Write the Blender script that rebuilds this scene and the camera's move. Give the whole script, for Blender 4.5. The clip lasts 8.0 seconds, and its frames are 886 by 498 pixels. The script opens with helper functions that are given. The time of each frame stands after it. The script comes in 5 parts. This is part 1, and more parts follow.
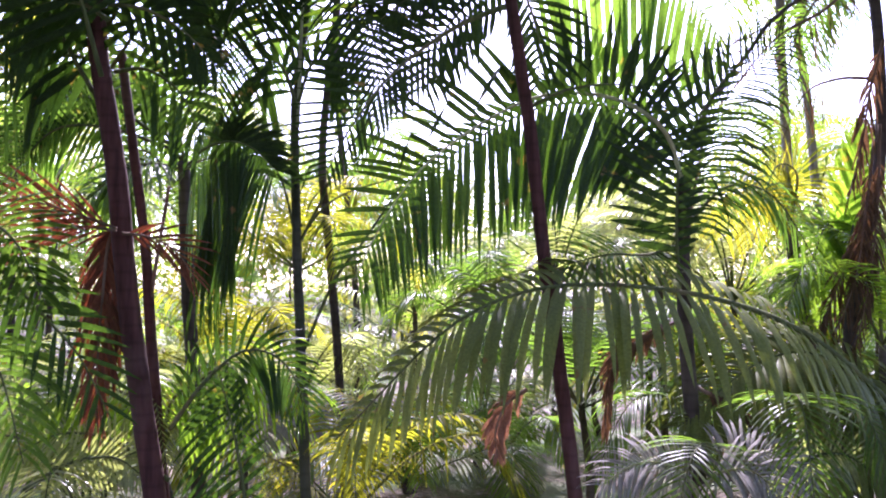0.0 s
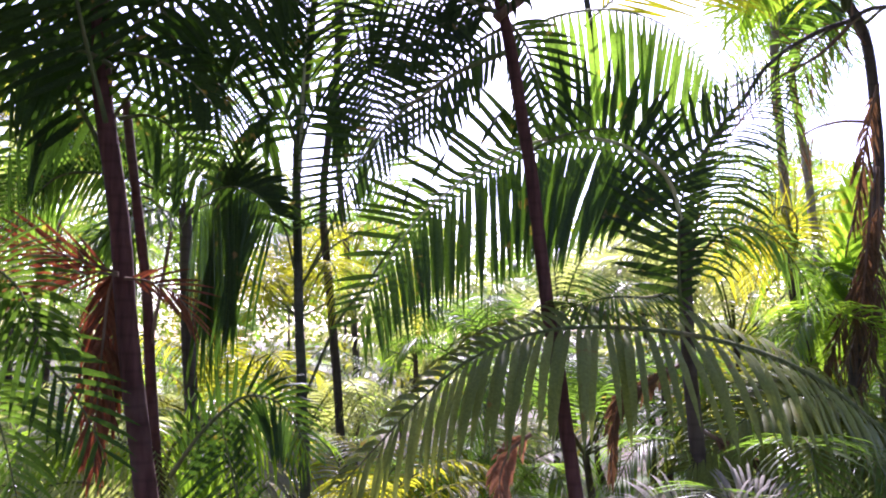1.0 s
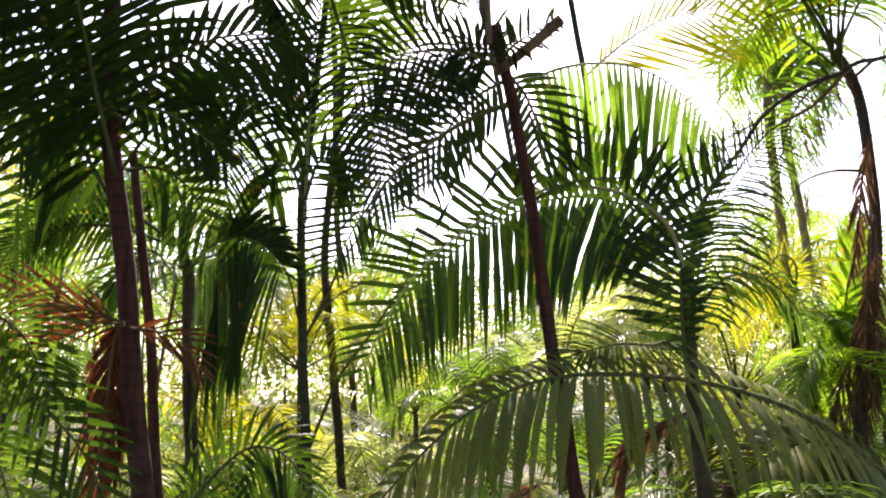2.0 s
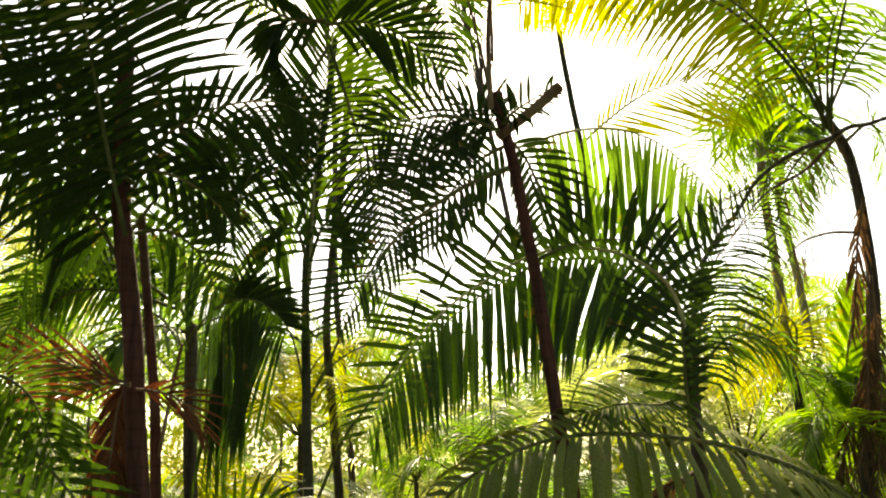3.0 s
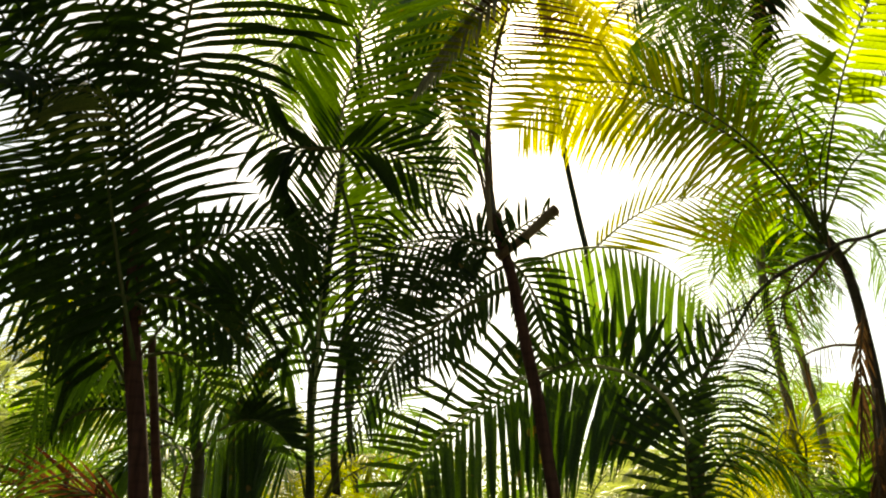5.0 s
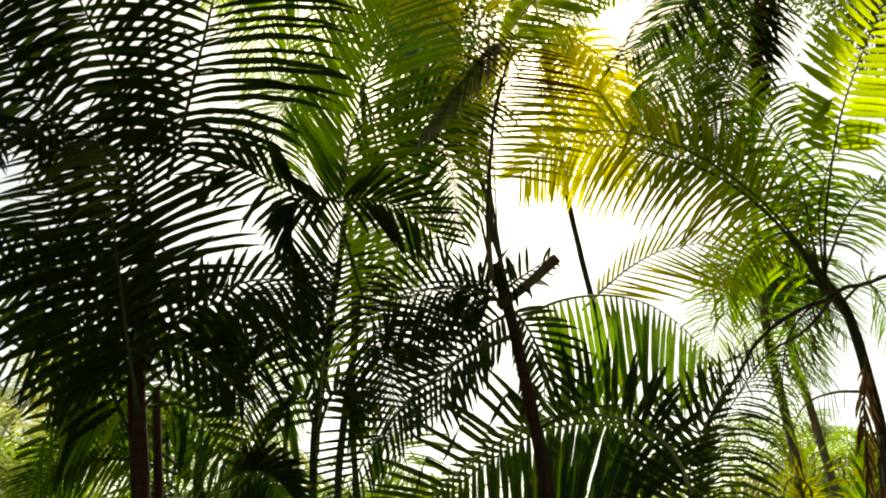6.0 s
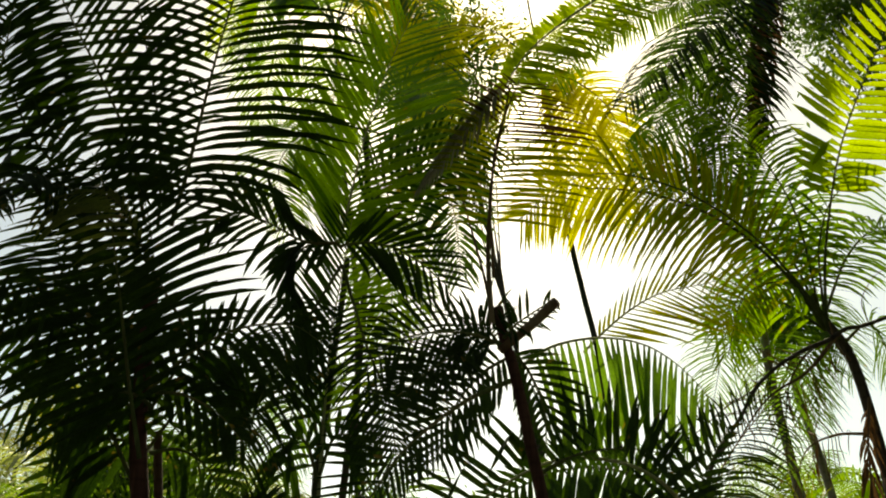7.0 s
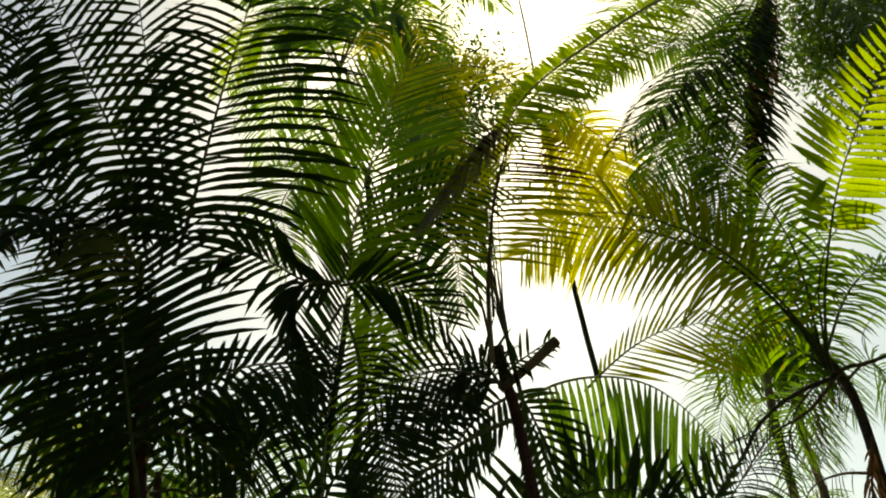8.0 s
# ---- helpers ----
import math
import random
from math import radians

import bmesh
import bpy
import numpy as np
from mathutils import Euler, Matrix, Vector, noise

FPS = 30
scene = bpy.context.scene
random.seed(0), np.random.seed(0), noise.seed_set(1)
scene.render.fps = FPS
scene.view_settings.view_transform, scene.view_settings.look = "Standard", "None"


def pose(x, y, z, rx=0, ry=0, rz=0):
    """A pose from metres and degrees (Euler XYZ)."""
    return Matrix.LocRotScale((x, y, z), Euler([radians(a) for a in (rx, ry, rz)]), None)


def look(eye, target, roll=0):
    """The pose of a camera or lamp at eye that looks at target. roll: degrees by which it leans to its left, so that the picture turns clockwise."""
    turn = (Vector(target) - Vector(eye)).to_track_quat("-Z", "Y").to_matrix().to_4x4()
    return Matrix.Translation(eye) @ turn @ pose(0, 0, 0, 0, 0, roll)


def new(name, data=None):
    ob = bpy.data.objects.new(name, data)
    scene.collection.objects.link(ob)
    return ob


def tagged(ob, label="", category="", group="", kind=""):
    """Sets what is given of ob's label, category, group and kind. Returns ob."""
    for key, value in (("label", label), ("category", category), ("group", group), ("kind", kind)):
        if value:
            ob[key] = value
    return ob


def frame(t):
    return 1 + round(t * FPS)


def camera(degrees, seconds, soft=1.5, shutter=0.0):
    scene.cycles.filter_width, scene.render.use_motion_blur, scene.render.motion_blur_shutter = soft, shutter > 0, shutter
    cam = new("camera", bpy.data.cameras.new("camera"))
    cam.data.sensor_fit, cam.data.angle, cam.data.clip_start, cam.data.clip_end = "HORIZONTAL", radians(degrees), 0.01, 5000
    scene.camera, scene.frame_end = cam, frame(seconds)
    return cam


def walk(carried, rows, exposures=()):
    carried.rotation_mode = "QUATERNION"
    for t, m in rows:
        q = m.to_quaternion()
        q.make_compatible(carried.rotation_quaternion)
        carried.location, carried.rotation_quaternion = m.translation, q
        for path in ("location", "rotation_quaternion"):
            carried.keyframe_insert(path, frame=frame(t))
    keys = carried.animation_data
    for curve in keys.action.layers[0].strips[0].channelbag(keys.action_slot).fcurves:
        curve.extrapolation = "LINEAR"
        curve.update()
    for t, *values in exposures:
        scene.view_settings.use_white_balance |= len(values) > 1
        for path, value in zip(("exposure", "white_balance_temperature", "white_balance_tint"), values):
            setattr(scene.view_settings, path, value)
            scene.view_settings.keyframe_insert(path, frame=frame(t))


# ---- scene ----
cam = camera(56.0, 8.0, soft=2.0)
ROWS = [
    (0.0, 0.000, 0.000, 1.600, 93.00, -0.00, 0.00),
    (0.5, -0.003, 0.018, 1.596, 94.67, 0.23, 0.06),
    (1.0, -0.024, 0.009, 1.572, 96.35, 0.37, -0.11),
    (1.5, -0.047, -0.004, 1.555, 98.11, 0.58, -0.24),
    (3.0, -0.129, -0.057, 1.460, 105.08, 1.14, -0.67),
    (3.5, -0.117, -0.100, 1.452, 107.36, 1.27, -0.40),
    (4.0, -0.099, -0.140, 1.478, 109.08, 1.37, -0.17),
    (4.5, -0.063, -0.172, 1.497, 110.71, 1.34, 0.26),
    (6.0, 0.002, -0.286, 1.548, 114.91, 1.41, 1.22),
    (6.5, 0.020, -0.315, 1.553, 116.41, 1.48, 1.51),
    (7.0, 0.033, -0.339, 1.560, 117.55, 1.48, 1.66),
    (7.5, 0.051, -0.362, 1.560, 118.73, 1.47, 1.88),
    (8.0, 0.054, -0.379, 1.554, 120.10, 1.50, 1.94),
]
EXPOSURES = [(0.0, 2.08, 5450, 50), (1.5, 1.8, 5800, 40), (3.0, 1.5, 8900, 6), (4.5, 0.92, 9500, 0), (6.0, 0.35, 9300, -2), (8.0, -0.22, 8400, -5)]
walk(cam, [(t, pose(x, y, z, rx, ry, rz)) for t, x, y, z, rx, ry, rz in ROWS], EXPOSURES)

# ---- daylight: a high sun ahead, behind the crowns ----
SUN_ELEVATION, SUN_AZIMUTH = 44.0, 3.0  # azimuth: degrees to the right of straight ahead
world = bpy.data.worlds.new("daylight")
scene.world = world
world.use_nodes = True
sky = world.node_tree.nodes.new("ShaderNodeTexSky")
sky.sky_type = "NISHITA"
sky.sun_disc = False
sky.sun_elevation = radians(SUN_ELEVATION)
sky.sun_rotation = radians(SUN_AZIMUTH)
sky.dust_density = 1.6
sky.air_density = 1.0
world.node_tree.links.new(sky.outputs[0], world.node_tree.nodes["Background"].inputs[0])
world.node_tree.nodes["Background"].inputs[1].default_value = 0.15
sun = new("sun", bpy.data.lights.new("sun", "SUN"))
sun.data.energy = 5.0
sun.data.angle = radians(0.6)
sun.data.color = (1.0, 0.95, 0.84)
az, el = radians(SUN_AZIMUTH), radians(SUN_ELEVATION)
sun.matrix_world = look((10 * math.sin(az) * math.cos(el), 10 * math.cos(az) * math.cos(el), 10 * math.sin(el)), (0, 0, 0))

UP, BACK = Vector((0, 0, 1)), Vector((0, -1, 0))


# ---- materials ----
def nodes_of(name):
    m = bpy.data.materials.new(name)
    m.use_nodes = True
    return m, m.node_tree.nodes, m.node_tree.links, m.node_tree.nodes["Principled BSDF"]


def ramp(nodes, stops):
    r = nodes.new("ShaderNodeValToRGB")
    while len(r.color_ramp.elements) < len(stops):
        r.color_ramp.elements.new(0.5)
    for e, (at, c) in zip(r.color_ramp.elements, stops):
        e.position, e.color = at, (*c, 1)
    return r


def noise_tex(nodes, links, scale, detail=4, stretch=None):
    n = nodes.new("ShaderNodeTexNoise")
    n.inputs["Scale"].default_value = scale
    n.inputs["Detail"].default_value = detail
    c = nodes.new("ShaderNodeTexCoord")
    if stretch:
        mp = nodes.new("ShaderNodeMapping")
        mp.inputs["Scale"].default_value = stretch
        links.new(c.outputs["Object"], mp.inputs[0])
        links.new(mp.outputs[0], n.inputs[0])
    else:
        links.new(c.outputs["Object"], n.inputs[0])
    return n


def mix_rgb(nodes, links, fac, a, b, kind="MIX"):
    x = nodes.new("ShaderNodeMix")
    x.data_type, x.blend_type = "RGBA", kind
    for socket, v in ((x.inputs[0], fac), (x.inputs[6], a), (x.inputs[7], b)):
        if isinstance(v, (int, float)):
            socket.default_value = v
        elif isinstance(v, tuple):
            socket.default_value = (*v, 1)
        else:
            links.new(v, socket)
    return x.outputs[2]


def leaf_material(name, deep, fresh, through_tint, rough=0.42, let=0.5, spots=(0.16, 0.10, 0.03), spot_at=0.66, gloss=0.25):
    """Thin leaf: a glossy face over a blade that lets light through; grain along the blade, blotches, and a tone for each piece."""
    m, nodes, links, bsdf = nodes_of(name)
    big = noise_tex(nodes, links, 2.2, 3)
    fine = noise_tex(nodes, links, 70, 3)
    geo = nodes.new("ShaderNodeNewGeometry")
    info = nodes.new("ShaderNodeObjectInfo")
    rnd = nodes.new("ShaderNodeMath")
    rnd.operation = "ADD"
    links.new(geo.outputs["Random Per Island"], rnd.inputs[0])
    links.new(info.outputs["Random"], rnd.inputs[1])
    wrap = nodes.new("ShaderNodeMath")
    wrap.operation = "FRACT"
    links.new(rnd.outputs[0], wrap.inputs[0])
    tone = mix_rgb(nodes, links, wrap.outputs[0], deep, fresh)
    stain = ramp(nodes, [(0.35, (0, 0, 0)), (0.75, (1, 1, 1))])
    links.new(big.outputs["Fac"], stain.inputs[0])
    tone = mix_rgb(nodes, links, stain.outputs[0], tone, mix_rgb(nodes, links, 0.6, tone, fresh))
    grain = ramp(nodes, [(0.3, (0.72, 0.72, 0.72)), (0.7, (1.1, 1.1, 1.1))])
    links.new(fine.outputs["Fac"], grain.inputs[0])
    tone = mix_rgb(nodes, links, 1.0, tone, grain.outputs[0], "MULTIPLY")
    blotch = noise_tex(nodes, links, 9, 6)
    br = ramp(nodes, [(spot_at, (0, 0, 0)), (spot_at + 0.05, (1, 1, 1))])
    links.new(blotch.outputs["Fac"], br.inputs[0])
    tone = mix_rgb(nodes, links, br.outputs[0], tone, spots)
    links.new(tone, bsdf.inputs["Base Color"])
    bsdf.inputs["Roughness"].default_value = rough
    bsdf.inputs["Specular IOR Level"].default_value = gloss
    bump = nodes.new("ShaderNodeBump")
    bump.inputs["Strength"].default_value = 0.25
    bump.inputs["Distance"].default_value = 0.003
    links.new(fine.outputs["Fac"], bump.inputs["Height"])
    links.new(bump.outputs[0], bsdf.inputs["Normal"])
    tr = nodes.new("ShaderNodeBsdfTranslucent")
    links.new(mix_rgb(nodes, links, 1.0, tone, through_tint, "MULTIPLY"), tr.inputs[0])
    add = nodes.new("ShaderNodeMixShader")
    add.inputs[0].default_value = let
    links.new(bsdf.outputs[0], add.inputs[1])
    links.new(tr.outputs[0], add.inputs[2])
    links.new(add.outputs[0], nodes["Material Output"].inputs[0])
    return m


def bark_material(name, dark, light, lichen, ring=22.0):
    m, nodes, links, bsdf = nodes_of(name)
    grain = noise_tex(nodes, links, 30, 6, (1, 1, 0.12))
    patch = noise_tex(nodes, links, 3.5, 5, (1, 1, 0.5))
    r = ramp(nodes, [(0.3, dark), (0.7, light)])
    links.new(grain.outputs["Fac"], r.inputs[0])
    pr = ramp(nodes, [(0.52, (0, 0, 0)), (0.68, (1, 1, 1))])
    links.new(patch.outputs["Fac"], pr.inputs[0])
    tone = mix_rgb(nodes, links, pr.outputs[0], r.outputs[0], lichen)
    wave = nodes.new("ShaderNodeTexWave")
    wave.bands_direction = "Z"
    wave.inputs["Scale"].default_value = ring / 6.28
    wave.inputs["Distortion"].default_value = 1.5
    wave.inputs["Detail"].default_value = 3
    c = nodes.new("ShaderNodeTexCoord")
    links.new(c.outputs["Object"], wave.inputs[0])
    wr = ramp(nodes, [(0.0, (0.82, 0.82, 0.82)), (0.2, (1, 1, 1))])
    links.new(wave.outputs["Fac"], wr.inputs[0])
    tone = mix_rgb(nodes, links, 1.0, tone, wr.outputs[0], "MULTIPLY")
    links.new(tone, bsdf.inputs["Base Color"])
    bsdf.inputs["Roughness"].default_value = 0.85
    bsdf.inputs["Specular IOR Level"].default_value = 0.2
    bump = nodes.new("ShaderNodeBump")
    bump.inputs["Strength"].default_value = 0.6
    bump.inputs["Distance"].default_value = 0.01
    links.new(grain.outputs["Fac"], bump.inputs["Height"])
    links.new(bump.outputs[0], bsdf.inputs["Normal"])
    return m


GREEN = leaf_material("palm leaf", (0.042, 0.068, 0.014), (0.08, 0.115, 0.026), (2.8, 3.6, 0.9), let=0.56, rough=0.4, gloss=0.25)
# DEEP: leaf green darkened so that fronds in shade read as silhouettes
DEEP = leaf_material("palm leaf darkened for shade", (0.015, 0.028, 0.007), (0.03, 0.05, 0.012), (1.7, 2.1, 0.5), let=0.22, rough=0.5, gloss=0.12)
LIME = leaf_material("yellow-green palm leaf", (0.13, 0.175, 0.018), (0.22, 0.265, 0.03), (2.5, 2.6, 0.5), let=0.7, rough=0.4)
UNDER = leaf_material("undergrowth palm leaf", (0.12, 0.135, 0.05), (0.26, 0.275, 0.12), (2.3, 2.45, 1.1), let=0.55, rough=0.3, gloss=0.4)
OLIVE = leaf_material("shaded broad palm leaf", (0.1, 0.122, 0.03), (0.165, 0.185, 0.05), (1.6, 1.7, 0.7), let=0.26, rough=0.45, gloss=0.14)
# MID: GREEN darkened, with less light let through, for shaded leaflets
MID = leaf_material("dark green shaded palm leaf", (0.02, 0.042, 0.008), (0.04, 0.07, 0.013), (2.0, 2.4, 0.65), let=0.3, rough=0.45, gloss=0.15)
# FRESH: lighter green, also the colour of leaflets that the sun catches
FRESH = leaf_material("light green palm leaf", (0.06, 0.1, 0.013), (0.12, 0.17, 0.025), (2.8, 3.2, 0.6), let=0.66, rough=0.4, gloss=0.25)
GOLD = leaf_material("yellow-tinged palm leaf", (0.085, 0.095, 0.012), (0.17, 0.165, 0.018), (2.6, 2.7, 0.4), let=0.7, rough=0.42)
YELLOW = leaf_material("yellowing palm leaf", (0.265, 0.264, 0.015), (0.47, 0.435, 0.022), (2.15, 2.12, 0.4), let=0.74, spot_at=0.67)
BROWN = leaf_material("withered palm leaf", (0.055, 0.032, 0.018), (0.14, 0.085, 0.045), (1.4, 1.1, 0.7), rough=0.8, let=0.3)
RUSSET = leaf_material("russet dead palm leaf", (0.065, 0.027, 0.015), (0.21, 0.078, 0.034), (1.8, 1.1, 0.7), rough=0.75, let=0.2)
AMBER = leaf_material("amber dead palm leaf", (0.15, 0.072, 0.036), (0.3, 0.165, 0.095), (1.4, 1.1, 0.8), rough=0.7, let=0.35)
WOODS = leaf_material("sunlit broad leaf", (0.07, 0.1, 0.022), (0.13, 0.165, 0.035), (2.4, 2.6, 0.8), let=0.55)
# GREY: the withered frond, and the whitish sunlight on low seedlings
GREY = leaf_material("grey palm leaf, dead or sunlit", (0.2, 0.18, 0.14), (0.34, 0.31, 0.26), (1.0, 1.0, 0.9), rough=0.8, let=0.3)
BROAD = leaf_material("broad leaf", (0.035, 0.065, 0.012), (0.07, 0.115, 0.016), (2.2, 2.4, 0.7))
STALK = bark_material("palm stalk", (0.05, 0.06, 0.02), (0.11, 0.13, 0.04), (0.14, 0.12, 0.05), 3)
PALE_STALK = bark_material("pale palm stalk", (0.25, 0.26, 0.12), (0.42, 0.42, 0.2), (0.35, 0.3, 0.14), 3)
DRY_STALK = bark_material("dry palm stalk", (0.09, 0.05, 0.03), (0.2, 0.12, 0.07), (0.24, 0.18, 0.12), 3)
BARK = bark_material("palm bark", (0.03, 0.022, 0.016), (0.09, 0.068, 0.052), (0.11, 0.088, 0.066))
RED_BARK = bark_material("reddish palm bark", (0.04, 0.015, 0.012), (0.105, 0.043, 0.033), (0.11, 0.062, 0.05))
GREEN_BARK = bark_material("green palm stem", (0.022, 0.026, 0.013), (0.06, 0.064, 0.032), (0.075, 0.07, 0.045))
PALE_BARK = bark_material("pale palm bark", (0.2, 0.17, 0.12), (0.36, 0.31, 0.24), (0.3, 0.3, 0.18))


# ---- shapes ----
def mesh_from(name, verts, faces, material, smooth=True):
    me = bpy.data.meshes.new(name)
    me.from_pydata([tuple(v) for v in verts], [], faces)
    me.materials.append(material)
    if smooth:
        me.polygons.foreach_set("use_smooth", [True] * len(me.polygons))
    me.update()
    return me


def put(name, me, parent, label=""):
    ob = new(name, me)
    if parent is not None:
        ob.parent = parent
        at = parent.matrix_basis.translation if parent.parent is None else Vector()
        ob.matrix_parent_inverse = Matrix.Translation(-at)
    return tagged(ob, label)


def smooth_path(points, n):
    """n + 1 places on a smooth curve through the given places."""
    p = [Vector(q) for q in points]
    if len(p) == 2:
        return [p[0].lerp(p[1], i / n) for i in range(n + 1)]
    p = [2 * p[0] - p[1]] + p + [2 * p[-1] - p[-2]]
    spans = len(p) - 3
    out = []
    for i in range(n + 1):
        u = i / n * spans
        k = min(int(u), spans - 1)
        f = u - k
        a, b, c, d = p[k:k + 4]
        out.append(0.5 * (2 * b + (c - a) * f + (2 * a - 5 * b + 4 * c - d) * f * f + (3 * b - a - 3 * c + d) * f ** 3))
    return out


def tube(path, radii, sides=8, flat=1.0):
    verts, faces = [], []
    n = len(path)
    for i, p in enumerate(path):
        t = (path[min(i + 1, n - 1)] - path[max(i - 1, 0)]).normalized()
        a = t.cross(BACK if abs(t.dot(BACK)) < 0.9 else UP).normalized()
        b = t.cross(a)
        for k in range(sides):
            w = 2 * math.pi * k / sides
            verts.append(p + radii[i] * (math.cos(w) * a + flat * math.sin(w) * b))
    for i in range(n - 1):
        for k in range(sides):
            q = (k + 1) % sides
            faces.append((i * sides + k, i * sides + q, (i + 1) * sides + q, (i + 1) * sides + k))
    faces.append(tuple(range(sides))[::-1])
    faces.append(tuple((n - 1) * sides + k for k in range(sides)))
    return verts, faces


def palm(name, points, r0, r1, material, label, group="", crown=0.0, category="palm"):
    """A palm: an Empty at its foot and a ringed, tapering trunk through the given places."""
    foot = Vector(points[0])
    thing = tagged(new(name), label, category, group)
    thing.empty_display_size = 0.2
    thing.matrix_basis = Matrix.Translation(foot)
    length = sum((Vector(b) - Vector(a)).length for a, b in zip(points, points[1:]))
    n = max(12, int(length / 0.045))
    path = smooth_path(points, n)
    radii = []
    for i in range(n + 1):
        s = i / n
        r = r0 + (r1 - r0) * s
        r *= 1 + (0.025 if i % 4 == 0 else 0.0) + 0.03 * noise.noise(path[i] * 5)
        r *= 1 + 0.5 * max(0.0, 1 - s * length / 0.35)
        radii.append(r)
        path[i] = path[i] + 0.006 * noise.noise_vector(path[i] * 2.5)
    put("trunk", mesh_from("trunk", *tube(path, radii, 12), material), thing)
    if crown:
        top = path[-1]
        d = (path[-1] - path[-4]).normalized()
        cp = [top + d * crown * (k / 8 - 0.6) for k in range(9)]
        cr = [r1 * (1.08 + 0.5 * math.sin(math.pi * min(1, (k / 8) ** 0.7)) - 0.35 * k / 8) for k in range(9)]
        put("crownshaft", mesh_from("crownshaft", *tube(cp, cr, 12), GREEN_BARK), thing, "smooth green crownshaft")
    return thing


BLADE = ((0.0, 0.35), (0.18, 0.92), (0.45, 1.0), (0.75, 0.72), (1.0, 0.0))


def leaflet(start, way, along, length, width, droop, rng, kink=False, even=1.0):
    """One leaflet: a folded, pointed blade that starts at start, runs along way and sinks under its weight."""
    verts, faces = [], []
    p, d = Vector(start), Vector(way).normalized()
    last = 0.0
    twist = rng.uniform(-0.35, 0.35) * even
    bend = rng.uniform(0.35, 0.7)
    for k, (s, w) in enumerate(BLADE):
        step = (s - last) * length
        if kink and last < bend <= s:
            d = (d + Vector((rng.uniform(-0.5, 0.5), rng.uniform(-0.3, 0.3), -1.9))).normalized()
        p = p + d * step
        d = (d - UP * droop * (s - last) * 1.6).normalized()
        last = s
        side = (along - d * along.dot(d))
        side = side.normalized() if side.length > 1e-4 else d.cross(UP).normalized()
        face = d.cross(side)
        side = side * math.cos(twist) + face * math.sin(twist)
        face = d.cross(side)
        if w == 0.0:
            verts.append(p)
        else:
            h = 0.5 * width * w
            verts += [p - side * h + face * h * 0.28, p, p + side * h + face * h * 0.28]
    for k in range(3):
        a, b = 3 * k, 3 * k + 3
        faces += [(a, a + 1, b + 1, b), (a + 1, a + 2, b + 2, b + 1)]
    faces += [(9, 10, 12), (10, 11, 12)]
    return verts, faces


def frond(thing, points, length=0.6, count=0, face=90.0, angle=(82, 35), droop=0.5, width=0.021, gap=0.028, leaf=None, stalk=None,
          start=0.14, sides=(1.0, 1.0), lift=0.12, thick=0.011, single=False, ragged=0.06, torn=0.0, label="", seed=1, even=0.7, tip=0.45, other=None):
    """A feather frond on a rachis through the given places. face 0: its upper side looks up, 90: it looks back along the walk.
    angle: at the base and at the tip, or such a pair for each side; leaf: one material, or two and the share of the rachis where the second begins; other: the material of the second side."""
    rng = random.Random(seed)
    leaf, stalk = leaf or GREEN, stalk or STALK
    first, second, change = leaf if isinstance(leaf, tuple) else (leaf, leaf, 2.0)
    tears = torn if isinstance(torn, tuple) else (torn, torn)
    slants = angle if isinstance(angle[0], tuple) else (angle, angle)
    n = 26
    path = smooth_path(points, n)
    radii = [thick * (1.25 - 1.0 * (i / n) ** 0.8) for i in range(n + 1)]
    v, f = tube(path, radii, 6, 0.75)
    if not count:
        count = max(10, int(sum((q - p).length for p, q in zip(path, path[1:])) * (1 - start) / gap))
    sags = droop if isinstance(droop, tuple) else (droop, droop)
    stem = put("frond", mesh_from("frond", v, f, stalk), thing, label)
    face_way = UP * math.cos(radians(face)) + BACK * math.sin(radians(face))
    heaps = {}
    for side, share, sag, slant, tear in zip((1, -1), sides, sags, slants, tears):
        if share <= 0:
            continue
        for j in range(count):
            s = start + (1 - start) * (j + 0.5 + 0.25 * side + rng.uniform(-0.2, 0.2) * even) / (count + 0.4)
            s = min(max(s, 0.0), 1.0)
            if rng.random() < tear:
                continue
            u = s * n
            k = min(int(u), n - 1)
            p = path[k].lerp(path[k + 1], u - k)
            along = (path[min(k + 2, n)] - path[max(k - 1, 0)]).normalized()
            top = face_way - along * face_way.dot(along)
            top = top.normalized() if top.length > 0.05 else along.cross(Vector((1, 0, 0))).normalized()
            out = along.cross(top) * side
            a = radians(slant[0] + (slant[1] - slant[0]) * (s - start) / (1 - start) + rng.gauss(0, 3 + 40 * ragged) * even)
            way = out * math.sin(a) + along * math.cos(a) + top * (lift + rng.gauss(0, ragged))
            q = (s - start) / (1 - start)
            size = length * share * (0.55 + 0.45 * min(1, q / 0.25)) * (1 - (1 - tip) * max(0, (q - 0.5) / 0.5) ** 1.5) * rng.uniform(0.88, 1.07)
            lv, lf = leaflet(p, way, along, size, width * rng.uniform(0.82, 1.15) * (1 - 0.45 * q ** 3), sag * rng.uniform(0.75, 1.3), rng,
                             rng.random() < tear * 0.6 + ragged * 0.6, even)
            # other gives the second side its own colour, as lit or shaded leaflets
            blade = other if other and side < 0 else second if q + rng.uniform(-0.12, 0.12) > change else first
            if single:
                put("leaflet", mesh_from("leaflet", lv, lf, blade), stem)
            else:
                allv, allf = heaps.setdefault(blade.name, (blade, [], []))[1:]
                base = len(allv)
                allv += lv
                allf += [tuple(i + base for i in q2) for q2 in lf]
    for blade, allv, allf in heaps.values():
        tagged(put("foliage", mesh_from("foliage", allv, allf, blade), stem), kind="stuff")
    return stem


